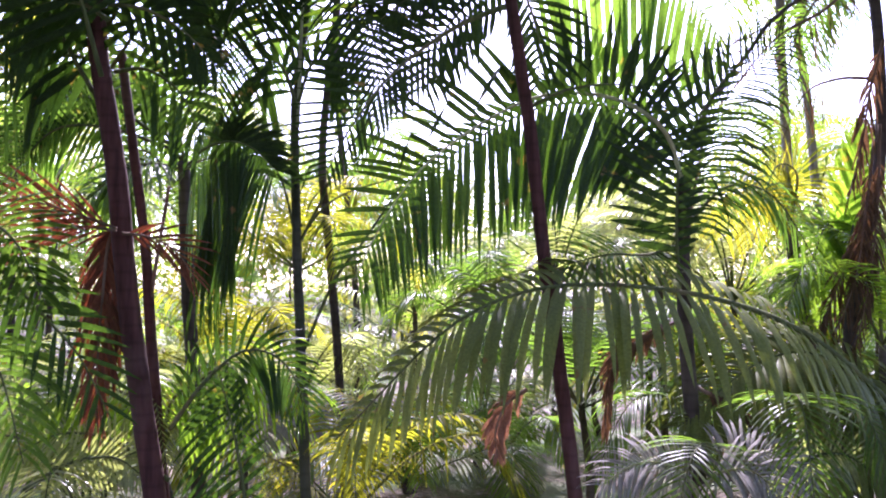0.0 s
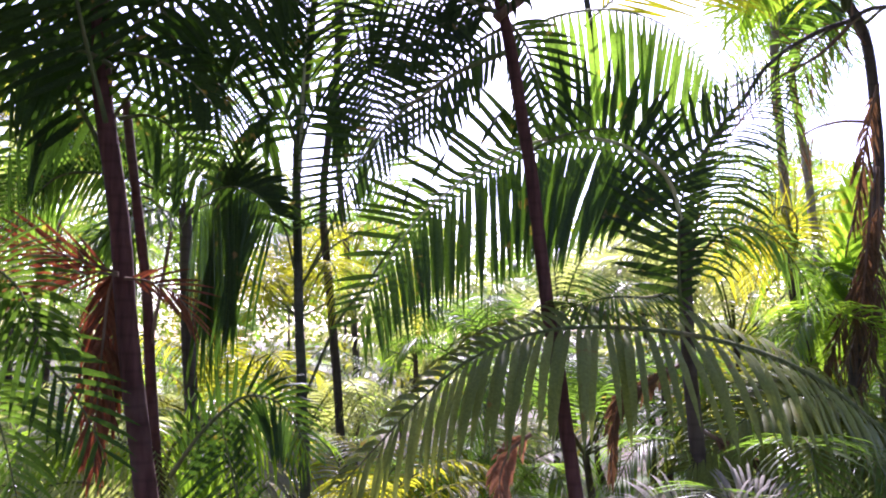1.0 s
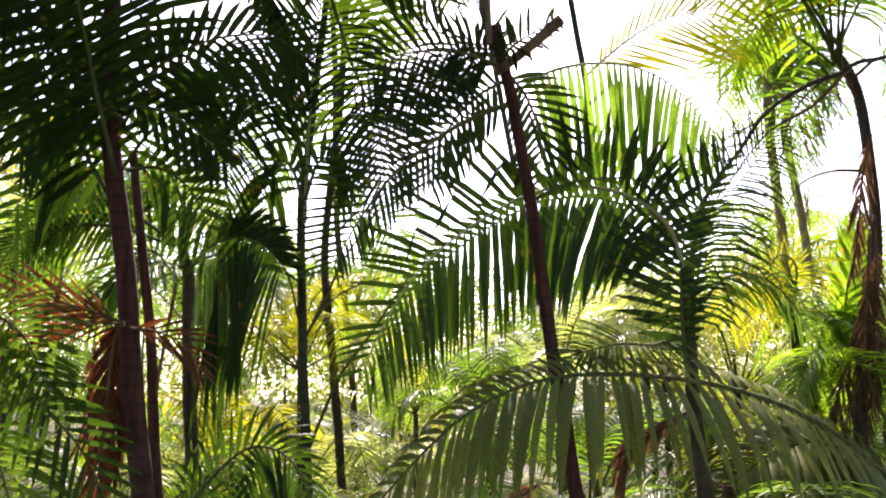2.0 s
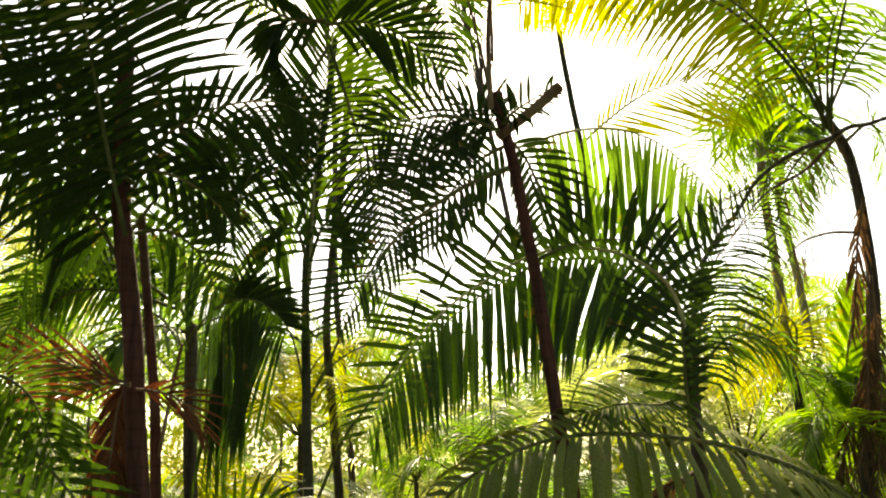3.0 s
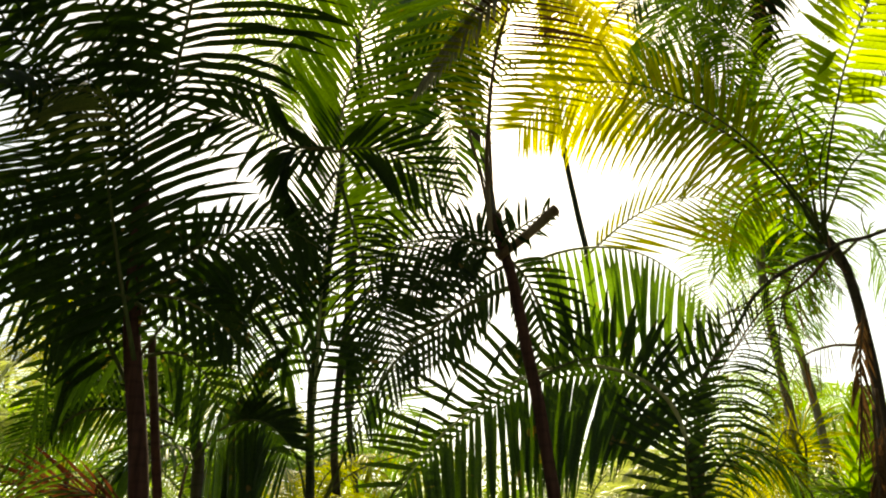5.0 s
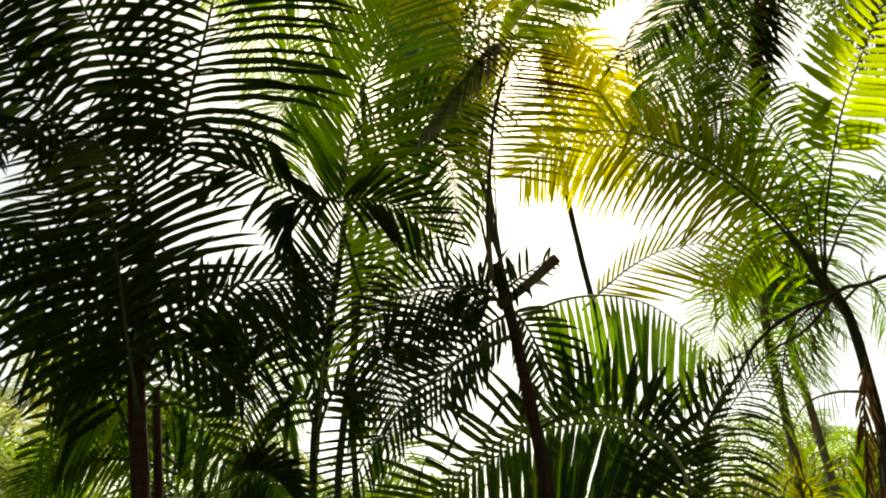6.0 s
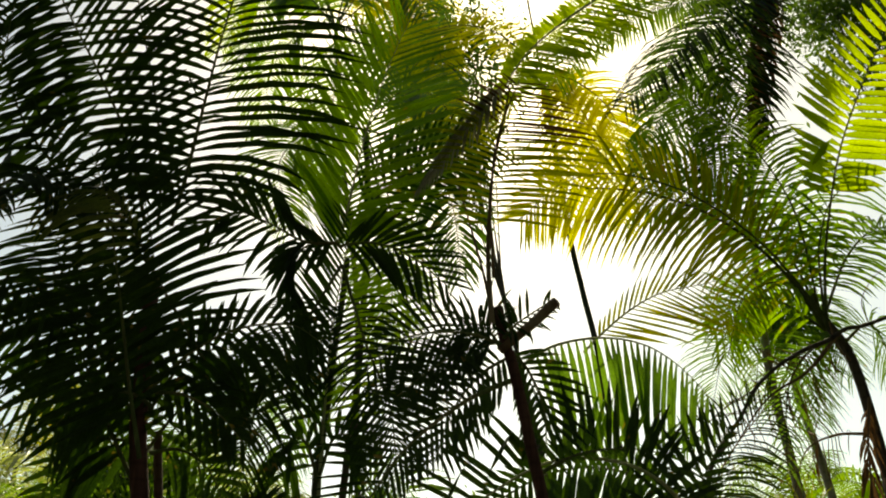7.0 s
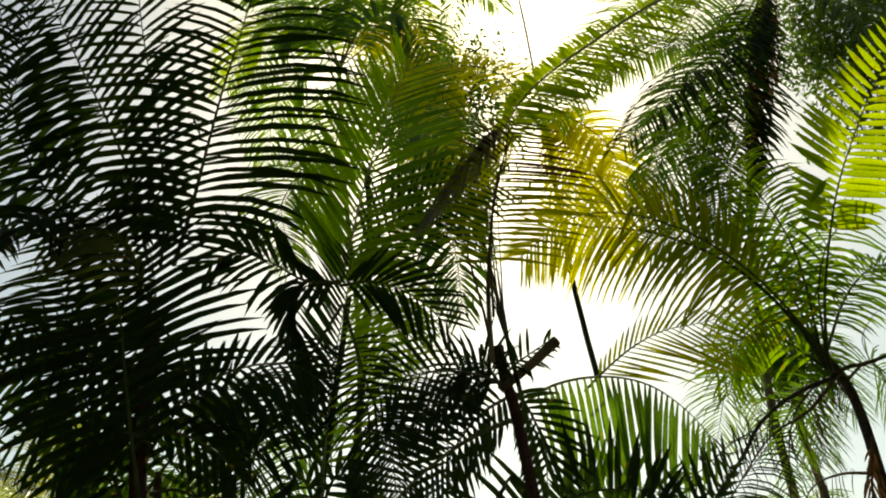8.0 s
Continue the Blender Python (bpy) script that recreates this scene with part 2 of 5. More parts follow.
def stick(thing, points, r0, r1, material, name="petiole", label="", sides=7):
    path = smooth_path(points, 20)
    for i in range(1, 20):
        path[i] = path[i] + 0.25 * r0 * noise.noise_vector(path[i] * 6)
    radii = [r0 + (r1 - r0) * i / 20 for i in range(21)]
    return put(name, mesh_from(name, *tube(path, radii, sides), material), thing, label)


def leaf_cloud(centres, spread, each, size, rng, thin=0.4):
    """Many small pointed leaves in clumps round the given places."""
    verts, faces = [], []
    for c in centres:
        for _ in range(each):
            p = Vector(c) + Vector((rng.gauss(0, spread), rng.gauss(0, spread), rng.gauss(0, spread * 0.7)))
            d = Vector((rng.gauss(0, 1), rng.gauss(0, 1), rng.gauss(-0.4, 0.8))).normalized()
            w = d.cross(Vector((rng.gauss(0, 1), rng.gauss(0, 1), rng.gauss(0, 1)))).normalized()
            l = size * rng.uniform(0.6, 1.3)
            b = len(verts)
            verts += [p, p + d * l * 0.5 + w * l * thin * 0.5, p + d * l, p + d * l * 0.5 - w * l * thin * 0.5]
            faces += [(b, b + 1, b + 2, b + 3)]
    return verts, faces


def broad_tree(name, foot, height, crown_at, crown_size, clumps, each, leaf_size, label, seed, r=0.12, spread=0.35, group="", sway=0.3):
    """A tree: tapered trunk, forked limbs, and a crown of small leaves in uneven clumps."""
    rng = random.Random(seed)
    foot, mid = Vector(foot), Vector(crown_at)
    thing = tagged(new(name), label, "tree", group)
    thing.matrix_basis = Matrix.Translation(foot)
    bend = foot.lerp(mid, 0.5) + Vector((rng.uniform(-sway, sway), rng.uniform(-sway, sway), 0))
    path = smooth_path([foot, bend, mid], 24)
    put("trunk", mesh_from("trunk", *tube(path, [r * (1.1 - 0.7 * i / 24) for i in range(25)], 10), BARK), thing)
    centres = []
    for i in range(clumps):
        d = Vector((rng.gauss(0, 1), rng.gauss(0, 1), rng.gauss(0, 1))).normalized() * rng.uniform(0.45, 1.0)
        c = mid + Vector((d.x * crown_size[0], d.y * crown_size[1], d.z * crown_size[2]))
        a = path[rng.randint(13, 24)]
        put("limb", mesh_from("limb", *tube(smooth_path([a, a.lerp(c, 0.5) + Vector((0, 0, 0.15)), c], 8), [r * 0.3 * (1 - 0.1 * k) for k in range(9)], 5), BARK), thing)
        centres += [a.lerp(c, 0.6), c, c + Vector((rng.gauss(0, spread), rng.gauss(0, spread), rng.gauss(0, spread)))]
    tagged(put("crown", mesh_from("crown", *leaf_cloud(centres, spread, each, leaf_size, rng), BROAD, False), thing), kind="stuff")
    return thing


# ---- ground ----
def rise(x, y):
    return 0.12 * noise.noise(Vector((x * 0.3, y * 0.3, 0))) + 0.04 * noise.noise(Vector((x, y, 3))) + 0.035 * max(0.0, y - 10)


def ground_sheet():
    def steps(a, b, fine_a, fine_b, fine, coarse):
        out, v = [], a
        while v < b:
            out.append(v)
            v += fine if fine_a <= v < fine_b else coarse
        return out + [b]
    xs = [-1500, -400, -120] + steps(-50, 50, -8, 8, 0.35, 3.0) + [120, 400, 1500]
    ys = [-1500, -400, -120] + steps(-40, 60, -2, 14, 0.35, 3.0) + [120, 400, 1500]
    verts = [(x, y, rise(x, y) if abs(x) < 100 and -100 < y < 60 else (1.7 if y > 0 else 0.0)) for y in ys for x in xs]
    w = len(xs)
    faces = [(j * w + i, j * w + i + 1, (j + 1) * w + i + 1, (j + 1) * w + i) for j in range(len(ys) - 1) for i in range(w - 1)]
    m, nodes, links, bsdf = nodes_of("forest floor")
    a, b = noise_tex(nodes, links, 1.3, 6), noise_tex(nodes, links, 24, 8)
    r = ramp(nodes, [(0.3, (0.035, 0.024, 0.014)), (0.5, (0.08, 0.055, 0.032)), (0.72, (0.2, 0.155, 0.1))])
    links.new(b.outputs["Fac"], r.inputs[0])
    r2 = ramp(nodes, [(0.42, (0, 0, 0)), (0.62, (1, 1, 1))])
    links.new(a.outputs["Fac"], r2.inputs[0])
    links.new(mix_rgb(nodes, links, r2.outputs[0], r.outputs[0], (0.06, 0.09, 0.025)), bsdf.inputs["Base Color"])
    bsdf.inputs["Roughness"].default_value = 0.95
    bump = nodes.new("ShaderNodeBump")
    bump.inputs["Distance"].default_value = 0.03
    links.new(b.outputs["Fac"], bump.inputs["Height"])
    links.new(bump.outputs[0], bsdf.inputs["Normal"])
    tagged(new("ground", mesh_from("ground", verts, faces, m)), "leaf-littered earth of the palm forest floor", "ground", kind="structure")


ground_sheet()



# ---- palms ----

left_palm = palm("palm_tree", [(-1.38, 4.30, -0.10), (-1.47, 4.30, 0.56), (-1.61, 4.30, 1.48), (-1.70, 4.30, 2.24), (-1.82, 4.30, 3.02), (-1.85, 4.30, 3.86)], 0.062, 0.045, RED_BARK, "tall palm with ringed reddish trunk and dark drooping fronds")
# the shade on these fronds is put into the DEEP leaf colour
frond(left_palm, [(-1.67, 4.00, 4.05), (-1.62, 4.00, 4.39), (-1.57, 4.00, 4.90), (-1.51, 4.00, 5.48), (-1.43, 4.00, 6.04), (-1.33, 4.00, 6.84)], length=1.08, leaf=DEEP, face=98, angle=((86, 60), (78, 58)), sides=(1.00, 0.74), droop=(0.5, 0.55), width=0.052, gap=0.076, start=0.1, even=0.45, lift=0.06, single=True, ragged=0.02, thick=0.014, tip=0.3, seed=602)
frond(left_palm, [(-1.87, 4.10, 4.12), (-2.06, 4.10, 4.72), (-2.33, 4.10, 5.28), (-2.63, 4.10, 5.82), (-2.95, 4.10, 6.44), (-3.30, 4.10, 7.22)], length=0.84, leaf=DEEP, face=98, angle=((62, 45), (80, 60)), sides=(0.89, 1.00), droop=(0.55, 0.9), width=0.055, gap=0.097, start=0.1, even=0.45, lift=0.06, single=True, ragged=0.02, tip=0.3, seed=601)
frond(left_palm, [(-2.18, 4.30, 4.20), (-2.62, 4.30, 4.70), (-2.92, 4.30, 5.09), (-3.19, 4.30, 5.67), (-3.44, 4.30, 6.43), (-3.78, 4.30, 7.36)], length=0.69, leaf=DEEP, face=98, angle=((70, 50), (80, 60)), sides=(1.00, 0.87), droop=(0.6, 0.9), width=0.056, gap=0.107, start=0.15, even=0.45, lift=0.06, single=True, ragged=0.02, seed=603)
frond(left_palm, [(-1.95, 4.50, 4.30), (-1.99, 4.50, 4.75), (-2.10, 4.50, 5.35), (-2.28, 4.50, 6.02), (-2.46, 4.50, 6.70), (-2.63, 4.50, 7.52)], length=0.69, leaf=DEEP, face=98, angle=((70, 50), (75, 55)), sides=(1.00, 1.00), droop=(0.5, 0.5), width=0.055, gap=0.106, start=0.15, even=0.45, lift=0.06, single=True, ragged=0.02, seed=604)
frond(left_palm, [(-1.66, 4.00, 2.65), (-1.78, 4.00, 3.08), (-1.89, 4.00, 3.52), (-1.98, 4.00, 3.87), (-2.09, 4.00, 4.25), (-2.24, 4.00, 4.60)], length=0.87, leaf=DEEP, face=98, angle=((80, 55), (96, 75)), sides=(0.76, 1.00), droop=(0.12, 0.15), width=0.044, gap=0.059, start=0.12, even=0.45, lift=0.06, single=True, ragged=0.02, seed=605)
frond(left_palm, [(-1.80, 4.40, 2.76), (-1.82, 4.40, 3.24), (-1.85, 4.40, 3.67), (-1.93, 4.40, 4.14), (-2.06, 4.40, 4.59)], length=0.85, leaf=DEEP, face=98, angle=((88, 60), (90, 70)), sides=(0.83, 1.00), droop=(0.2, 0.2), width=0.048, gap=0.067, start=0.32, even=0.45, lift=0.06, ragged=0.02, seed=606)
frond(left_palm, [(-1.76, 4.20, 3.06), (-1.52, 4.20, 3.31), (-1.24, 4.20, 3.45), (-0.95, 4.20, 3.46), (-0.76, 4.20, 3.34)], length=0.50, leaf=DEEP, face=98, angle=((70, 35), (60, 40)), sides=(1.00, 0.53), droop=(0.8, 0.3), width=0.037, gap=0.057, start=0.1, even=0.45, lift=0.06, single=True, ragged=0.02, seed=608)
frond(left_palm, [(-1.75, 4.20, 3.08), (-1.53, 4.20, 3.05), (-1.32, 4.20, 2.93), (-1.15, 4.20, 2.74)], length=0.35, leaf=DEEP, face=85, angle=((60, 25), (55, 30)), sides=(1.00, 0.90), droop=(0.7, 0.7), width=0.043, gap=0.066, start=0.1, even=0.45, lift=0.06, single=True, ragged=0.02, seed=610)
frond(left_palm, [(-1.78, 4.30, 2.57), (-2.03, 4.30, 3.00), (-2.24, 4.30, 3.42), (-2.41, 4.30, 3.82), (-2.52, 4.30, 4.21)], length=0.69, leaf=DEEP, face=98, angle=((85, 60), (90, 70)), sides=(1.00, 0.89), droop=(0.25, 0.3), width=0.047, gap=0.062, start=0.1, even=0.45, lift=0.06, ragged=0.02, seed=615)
frond(left_palm, [(-1.67, 4.10, 2.96), (-1.80, 4.10, 3.04), (-1.97, 4.10, 3.05), (-2.11, 4.10, 2.97), (-2.23, 4.10, 2.81)], length=0.55, leaf=MID, face=85, angle=((60, 40), (72, 30)), sides=(0.36, 1.00), droop=(0.3, 0.9), width=0.044, gap=0.077, start=0.1, even=0.45, lift=0.06, single=True, ragged=0.02, seed=607)
frond(left_palm, [(-1.84, 4.50, 2.79), (-1.65, 4.50, 3.06), (-1.43, 4.50, 3.19), (-1.20, 4.50, 3.15)], length=0.49, leaf=DEEP, face=98, angle=((80, 50), (80, 50)), sides=(1.00, 1.00), droop=(0.5, 0.2), width=0.039, gap=0.060, start=0.1, even=0.45, lift=0.06, ragged=0.02, seed=618)
frond(left_palm, [(-1.79, 4.35, 3.01), (-2.12, 4.35, 3.37), (-2.48, 4.35, 3.56), (-2.87, 4.35, 3.58)], length=0.55, leaf=MID, face=98, angle=((78, 45), (82, 45)), sides=(0.87, 1.00), droop=(0.2, 0.5), width=0.043, gap=0.059, start=0.1, even=0.45, lift=0.06, ragged=0.02, seed=621)
frond(left_palm, [(-1.83, 4.45, 3.04), (-2.05, 4.45, 3.12), (-2.37, 4.45, 3.20), (-2.73, 4.45, 3.10)], length=0.44, leaf=MID, face=98, angle=((75, 45), (78, 45)), sides=(1.00, 1.00), droop=(0.2, 0.6), width=0.040, gap=0.059, start=0.1, even=0.45, lift=0.06, ragged=0.02, seed=622)
frond(left_palm, [(-1.80, 4.40, 3.02), (-1.65, 4.40, 3.29), (-1.45, 4.40, 3.40), (-1.19, 4.40, 3.35)], length=0.46, leaf=MID, face=98, angle=((78, 45), (70, 45)), sides=(1.00, 0.77), droop=(0.6, 0.2), width=0.039, gap=0.056, start=0.1, even=0.45, lift=0.06, ragged=0.02, seed=623)
frond(left_palm, [(-1.77, 4.40, 2.79), (-1.99, 4.40, 2.87), (-2.20, 4.40, 2.80), (-2.39, 4.40, 2.50)], length=0.57, leaf=MID, face=85, angle=((60, 40), (75, 32)), sides=(0.50, 1.00), droop=(0.2, 1.0), width=0.042, gap=0.067, start=0.1, even=0.45, lift=0.06, ragged=0.02, seed=624)
frond(left_palm, [(-1.76, 4.40, 2.78), (-1.58, 4.40, 2.79), (-1.40, 4.40, 2.66), (-1.27, 4.40, 2.39)], length=0.51, leaf=MID, face=85, angle=((75, 30), (60, 40)), sides=(1.00, 0.53), droop=(1.0, 0.2), width=0.041, gap=0.064, start=0.1, even=0.45, lift=0.06, ragged=0.02, seed=630)
frond(left_palm, [(-1.45, 4.30, 3.26), (-1.71, 4.10, 3.69), (-1.88, 3.95, 4.02), (-2.00, 3.90, 4.19), (-2.20, 3.90, 4.24), (-2.44, 3.90, 4.18)], length=0.50, leaf=OLIVE, face=85, angle=((40, 30), (62, 38)), sides=(0.21, 1.00), droop=(0.9, 0.8), width=0.032, gap=0.064, start=0.2, even=0.45, lift=0.06, single=True, ragged=0.02, thick=0.009, seed=620)
frond(left_palm, [(-1.63, 4.15, 1.92), (-1.82, 4.15, 1.99), (-2.02, 4.15, 2.05), (-2.22, 4.15, 2.09)], length=0.39, leaf=RUSSET, face=85, angle=((30, 10), (26, 10)), sides=(1.00, 1.00), droop=(0.05, 0.15), width=0.016, gap=0.071, start=0.03, even=0.45, lift=0.06, single=True, ragged=0.02, stalk=DRY_STALK, thick=0.007, seed=627)
frond(left_palm, [(-1.63, 4.15, 1.91), (-1.79, 4.15, 1.93), (-1.94, 4.15, 1.92), (-2.08, 4.15, 1.86)], length=0.35, leaf=RUSSET, face=85, angle=((34, 12), (32, 12)), sides=(1.00, 1.00), droop=(0.05, 0.2), width=0.016, gap=0.077, start=0.03, even=0.45, lift=0.06, ragged=0.02, stalk=DRY_STALK, thick=0.007, seed=628)
frond(left_palm, [(-1.62, 4.20, 1.90), (-1.48, 4.20, 1.88), (-1.35, 4.20, 1.81), (-1.25, 4.20, 1.67)], length=0.28, leaf=RUSSET, face=85, angle=((34, 12), (34, 12)), sides=(1.00, 1.00), droop=(0.2, 0.2), width=0.016, gap=0.069, start=0.05, even=0.45, lift=0.06, ragged=0.02, stalk=DRY_STALK, thick=0.007, seed=629)
frond(left_palm, [(-1.72, 4.36, 1.96), (-1.76, 4.36, 1.82), (-1.78, 4.36, 1.56), (-1.80, 4.36, 1.21), (-1.80, 4.36, 0.92)], length=0.32, leaf=RUSSET, face=75, angle=((38, 16), (38, 16)), sides=(1.00, 1.00), droop=(0.8, 0.8), width=0.022, gap=0.023, start=0.02, even=1, lift=0.06, single=True, ragged=0.12, stalk=DRY_STALK, label='russet dead frond hanging from the trunk', seed=625)
frond(left_palm, [(-1.73, 4.42, 1.96), (-1.74, 4.42, 1.79), (-1.75, 4.42, 1.50), (-1.75, 4.42, 1.14)], length=0.30, leaf=RUSSET, face=60, angle=((38, 14), (35, 14)), sides=(0.89, 1.00), droop=(1.0, 1.0), width=0.030, gap=0.027, start=0.02, even=1, lift=0.06, ragged=0.08, stalk=DRY_STALK, seed=626)
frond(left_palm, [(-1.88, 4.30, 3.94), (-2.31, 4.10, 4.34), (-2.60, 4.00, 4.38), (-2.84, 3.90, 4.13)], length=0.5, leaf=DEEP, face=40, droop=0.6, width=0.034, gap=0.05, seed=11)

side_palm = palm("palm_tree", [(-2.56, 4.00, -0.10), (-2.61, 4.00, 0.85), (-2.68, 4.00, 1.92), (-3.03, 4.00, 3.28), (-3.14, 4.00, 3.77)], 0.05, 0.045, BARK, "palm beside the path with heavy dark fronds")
# unlit fronds, near black through their DEEP colour
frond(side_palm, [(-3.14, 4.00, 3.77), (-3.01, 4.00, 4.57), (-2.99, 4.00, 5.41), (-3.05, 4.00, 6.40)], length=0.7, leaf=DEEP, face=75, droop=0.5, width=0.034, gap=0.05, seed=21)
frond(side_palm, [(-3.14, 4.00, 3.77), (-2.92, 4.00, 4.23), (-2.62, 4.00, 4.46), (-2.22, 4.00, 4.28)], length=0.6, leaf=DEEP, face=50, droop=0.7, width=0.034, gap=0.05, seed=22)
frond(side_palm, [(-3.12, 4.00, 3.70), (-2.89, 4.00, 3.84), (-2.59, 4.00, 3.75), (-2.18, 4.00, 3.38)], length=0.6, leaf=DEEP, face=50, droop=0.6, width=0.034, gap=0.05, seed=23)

twin_palm = palm("palm_tree", [(-1.48, 4.70, -0.10), (-1.55, 4.70, 0.46), (-1.64, 4.70, 1.34), (-1.69, 4.70, 1.91), (-1.84, 4.70, 2.98)], 0.036, 0.026, RED_BARK, "slim reddish palm stem close beside a larger trunk")
stick(twin_palm, [(-1.66, 4.70, 1.47), (-1.58, 4.65, 1.91), (-1.52, 4.60, 2.19)], 0.012, 0.009, DRY_STALK, "petiole")

shaded_palm = palm("palm_tree", [(-1.72, 6.00, -0.10), (-1.75, 6.00, 0.47), (-1.80, 6.00, 1.19), (-1.85, 6.00, 1.88), (-1.88, 6.00, 2.55)], 0.055, 0.045, BARK, "shaded palm with a dark trunk and hanging green fronds")
# hanging leaflets in shade, coloured with MID and DEEP
frond(shaded_palm, [(-1.90, 5.95, 2.41), (-1.60, 5.20, 2.40), (-1.39, 4.80, 2.43), (-1.22, 4.70, 2.46), (-1.08, 4.70, 2.42), (-0.95, 4.70, 2.29)], length=1.02, leaf=MID, other=DEEP, face=88, angle=((96, 58), (55, 30)), sides=(1.00, 0.25), droop=(0.8, 0.3), width=0.028, gap=0.026, start=0.45, even=0.45, lift=0.06, single=True, ragged=0.02, tip=0.8, seed=731)
frond(shaded_palm, [(-1.90, 5.95, 2.40), (-1.65, 5.30, 2.38), (-1.48, 5.00, 2.39), (-1.32, 4.90, 2.40), (-1.18, 4.90, 2.32)], length=1.08, leaf=MID, face=88, angle=((100, 68), (60, 30)), sides=(1.00, 0.39), droop=(0.8, 0.5), width=0.029, gap=0.027, start=0.4, even=0.45, lift=0.06, ragged=0.02, tip=0.8, seed=732)
frond(shaded_palm, [(-1.91, 5.90, 2.38), (-2.08, 5.90, 2.59), (-2.22, 5.90, 2.59), (-2.33, 5.90, 2.38)], length=0.89, leaf=MID, face=80, angle=((70, 35), (80, 30)), sides=(0.55, 1.00), droop=(0.3, 1.0), width=0.031, gap=0.044, start=0.08, even=0.45, lift=0.06, ragged=0.02, seed=733)
frond(shaded_palm, [(-1.86, 5.60, 2.61), (-2.25, 5.60, 2.87), (-2.56, 5.60, 2.93), (-2.80, 5.60, 2.80), (-3.00, 5.60, 2.54)], length=0.52, leaf=MID, face=90, angle=((65, 40), (75, 40)), sides=(0.75, 1.00), droop=(0.2, 0.5), width=0.024, gap=0.039, start=0.15, even=0.45, lift=0.06, ragged=0.02, seed=734)
frond(shaded_palm, [(-1.82, 5.50, 2.56), (-2.20, 5.50, 2.69), (-2.54, 5.50, 2.70), (-2.76, 5.50, 2.52), (-2.92, 5.50, 2.24)], length=0.47, leaf=GREEN, face=90, angle=((65, 40), (75, 40)), sides=(0.82, 1.00), droop=(0.2, 0.5), width=0.024, gap=0.038, start=0.15, even=0.45, lift=0.06, ragged=0.02, seed=735)
frond(shaded_palm, [(-1.88, 6.00, 2.53), (-2.20, 6.00, 3.01), (-2.57, 5.90, 3.09), (-2.95, 5.80, 2.74)], length=0.75, leaf=GREEN, face=40, droop=1.1, seed=31)
frond(shaded_palm, [(-1.88, 6.00, 2.55), (-1.99, 6.00, 3.11), (-2.33, 6.00, 3.49), (-2.79, 6.00, 3.62)], length=0.7, leaf=GREEN, face=50, droop=0.9, seed=32)
frond(shaded_palm, [(-1.88, 6.00, 2.49), (-2.08, 5.80, 2.50), (-2.35, 5.70, 2.33), (-2.64, 5.60, 1.97)], length=0.6, leaf=GREEN, face=30, droop=0.9, seed=34)
frond(shaded_palm, [(-1.95, 6.00, 2.85), (-2.24, 6.00, 3.11), (-2.71, 5.90, 3.05), (-3.10, 5.80, 2.58)], length=0.7, leaf=GREEN, face=45, droop=1.0, seed=35)

slender_palm = palm("palm_tree", [(-0.78, 5.00, -0.10), (-0.81, 5.00, 0.39), (-0.85, 5.00, 1.32), (-0.88, 5.00, 1.90), (-0.90, 5.00, 2.69), (-0.87, 5.00, 2.97), (-0.74, 5.00, 4.29)], 0.034, 0.022, GREEN_BARK, "slender palm with dark green stem and fan of bright fronds")
# sunlit and shaded leaflets of these two fronds differ by leaf colour
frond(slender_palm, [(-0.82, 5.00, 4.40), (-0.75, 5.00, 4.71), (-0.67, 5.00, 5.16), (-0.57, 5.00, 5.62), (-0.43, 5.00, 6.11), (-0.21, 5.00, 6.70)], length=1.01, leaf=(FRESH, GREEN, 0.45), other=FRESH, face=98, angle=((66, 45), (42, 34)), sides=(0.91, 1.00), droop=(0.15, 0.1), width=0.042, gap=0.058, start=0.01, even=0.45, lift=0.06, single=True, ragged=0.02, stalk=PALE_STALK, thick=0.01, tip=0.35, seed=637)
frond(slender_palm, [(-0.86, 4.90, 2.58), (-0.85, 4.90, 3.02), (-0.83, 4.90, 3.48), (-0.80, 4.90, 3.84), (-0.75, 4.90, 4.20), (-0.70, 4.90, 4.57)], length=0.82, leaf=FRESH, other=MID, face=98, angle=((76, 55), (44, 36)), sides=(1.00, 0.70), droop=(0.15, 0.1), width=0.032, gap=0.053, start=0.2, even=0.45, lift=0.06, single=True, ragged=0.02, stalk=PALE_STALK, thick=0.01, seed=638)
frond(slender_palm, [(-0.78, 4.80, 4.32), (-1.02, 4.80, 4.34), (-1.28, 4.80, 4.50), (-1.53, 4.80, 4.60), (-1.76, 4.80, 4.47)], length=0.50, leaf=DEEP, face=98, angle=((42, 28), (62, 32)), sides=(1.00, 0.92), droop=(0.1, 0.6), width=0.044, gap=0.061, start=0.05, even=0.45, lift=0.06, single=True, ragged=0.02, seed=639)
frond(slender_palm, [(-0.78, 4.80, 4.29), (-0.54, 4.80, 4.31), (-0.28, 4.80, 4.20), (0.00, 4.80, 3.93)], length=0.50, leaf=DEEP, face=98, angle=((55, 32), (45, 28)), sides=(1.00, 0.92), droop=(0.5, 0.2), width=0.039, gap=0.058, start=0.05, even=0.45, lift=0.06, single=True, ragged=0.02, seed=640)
frond(slender_palm, [(-0.85, 5.20, 4.53), (-0.46, 5.20, 5.02), (-0.06, 5.20, 5.26), (0.40, 5.20, 5.38)], length=0.62, leaf=MID, face=98, angle=((62, 40), (58, 38)), sides=(1.00, 0.86), droop=(0.4, 0.2), width=0.035, gap=0.062, start=0.06, even=0.45, lift=0.06, ragged=0.02, seed=644)
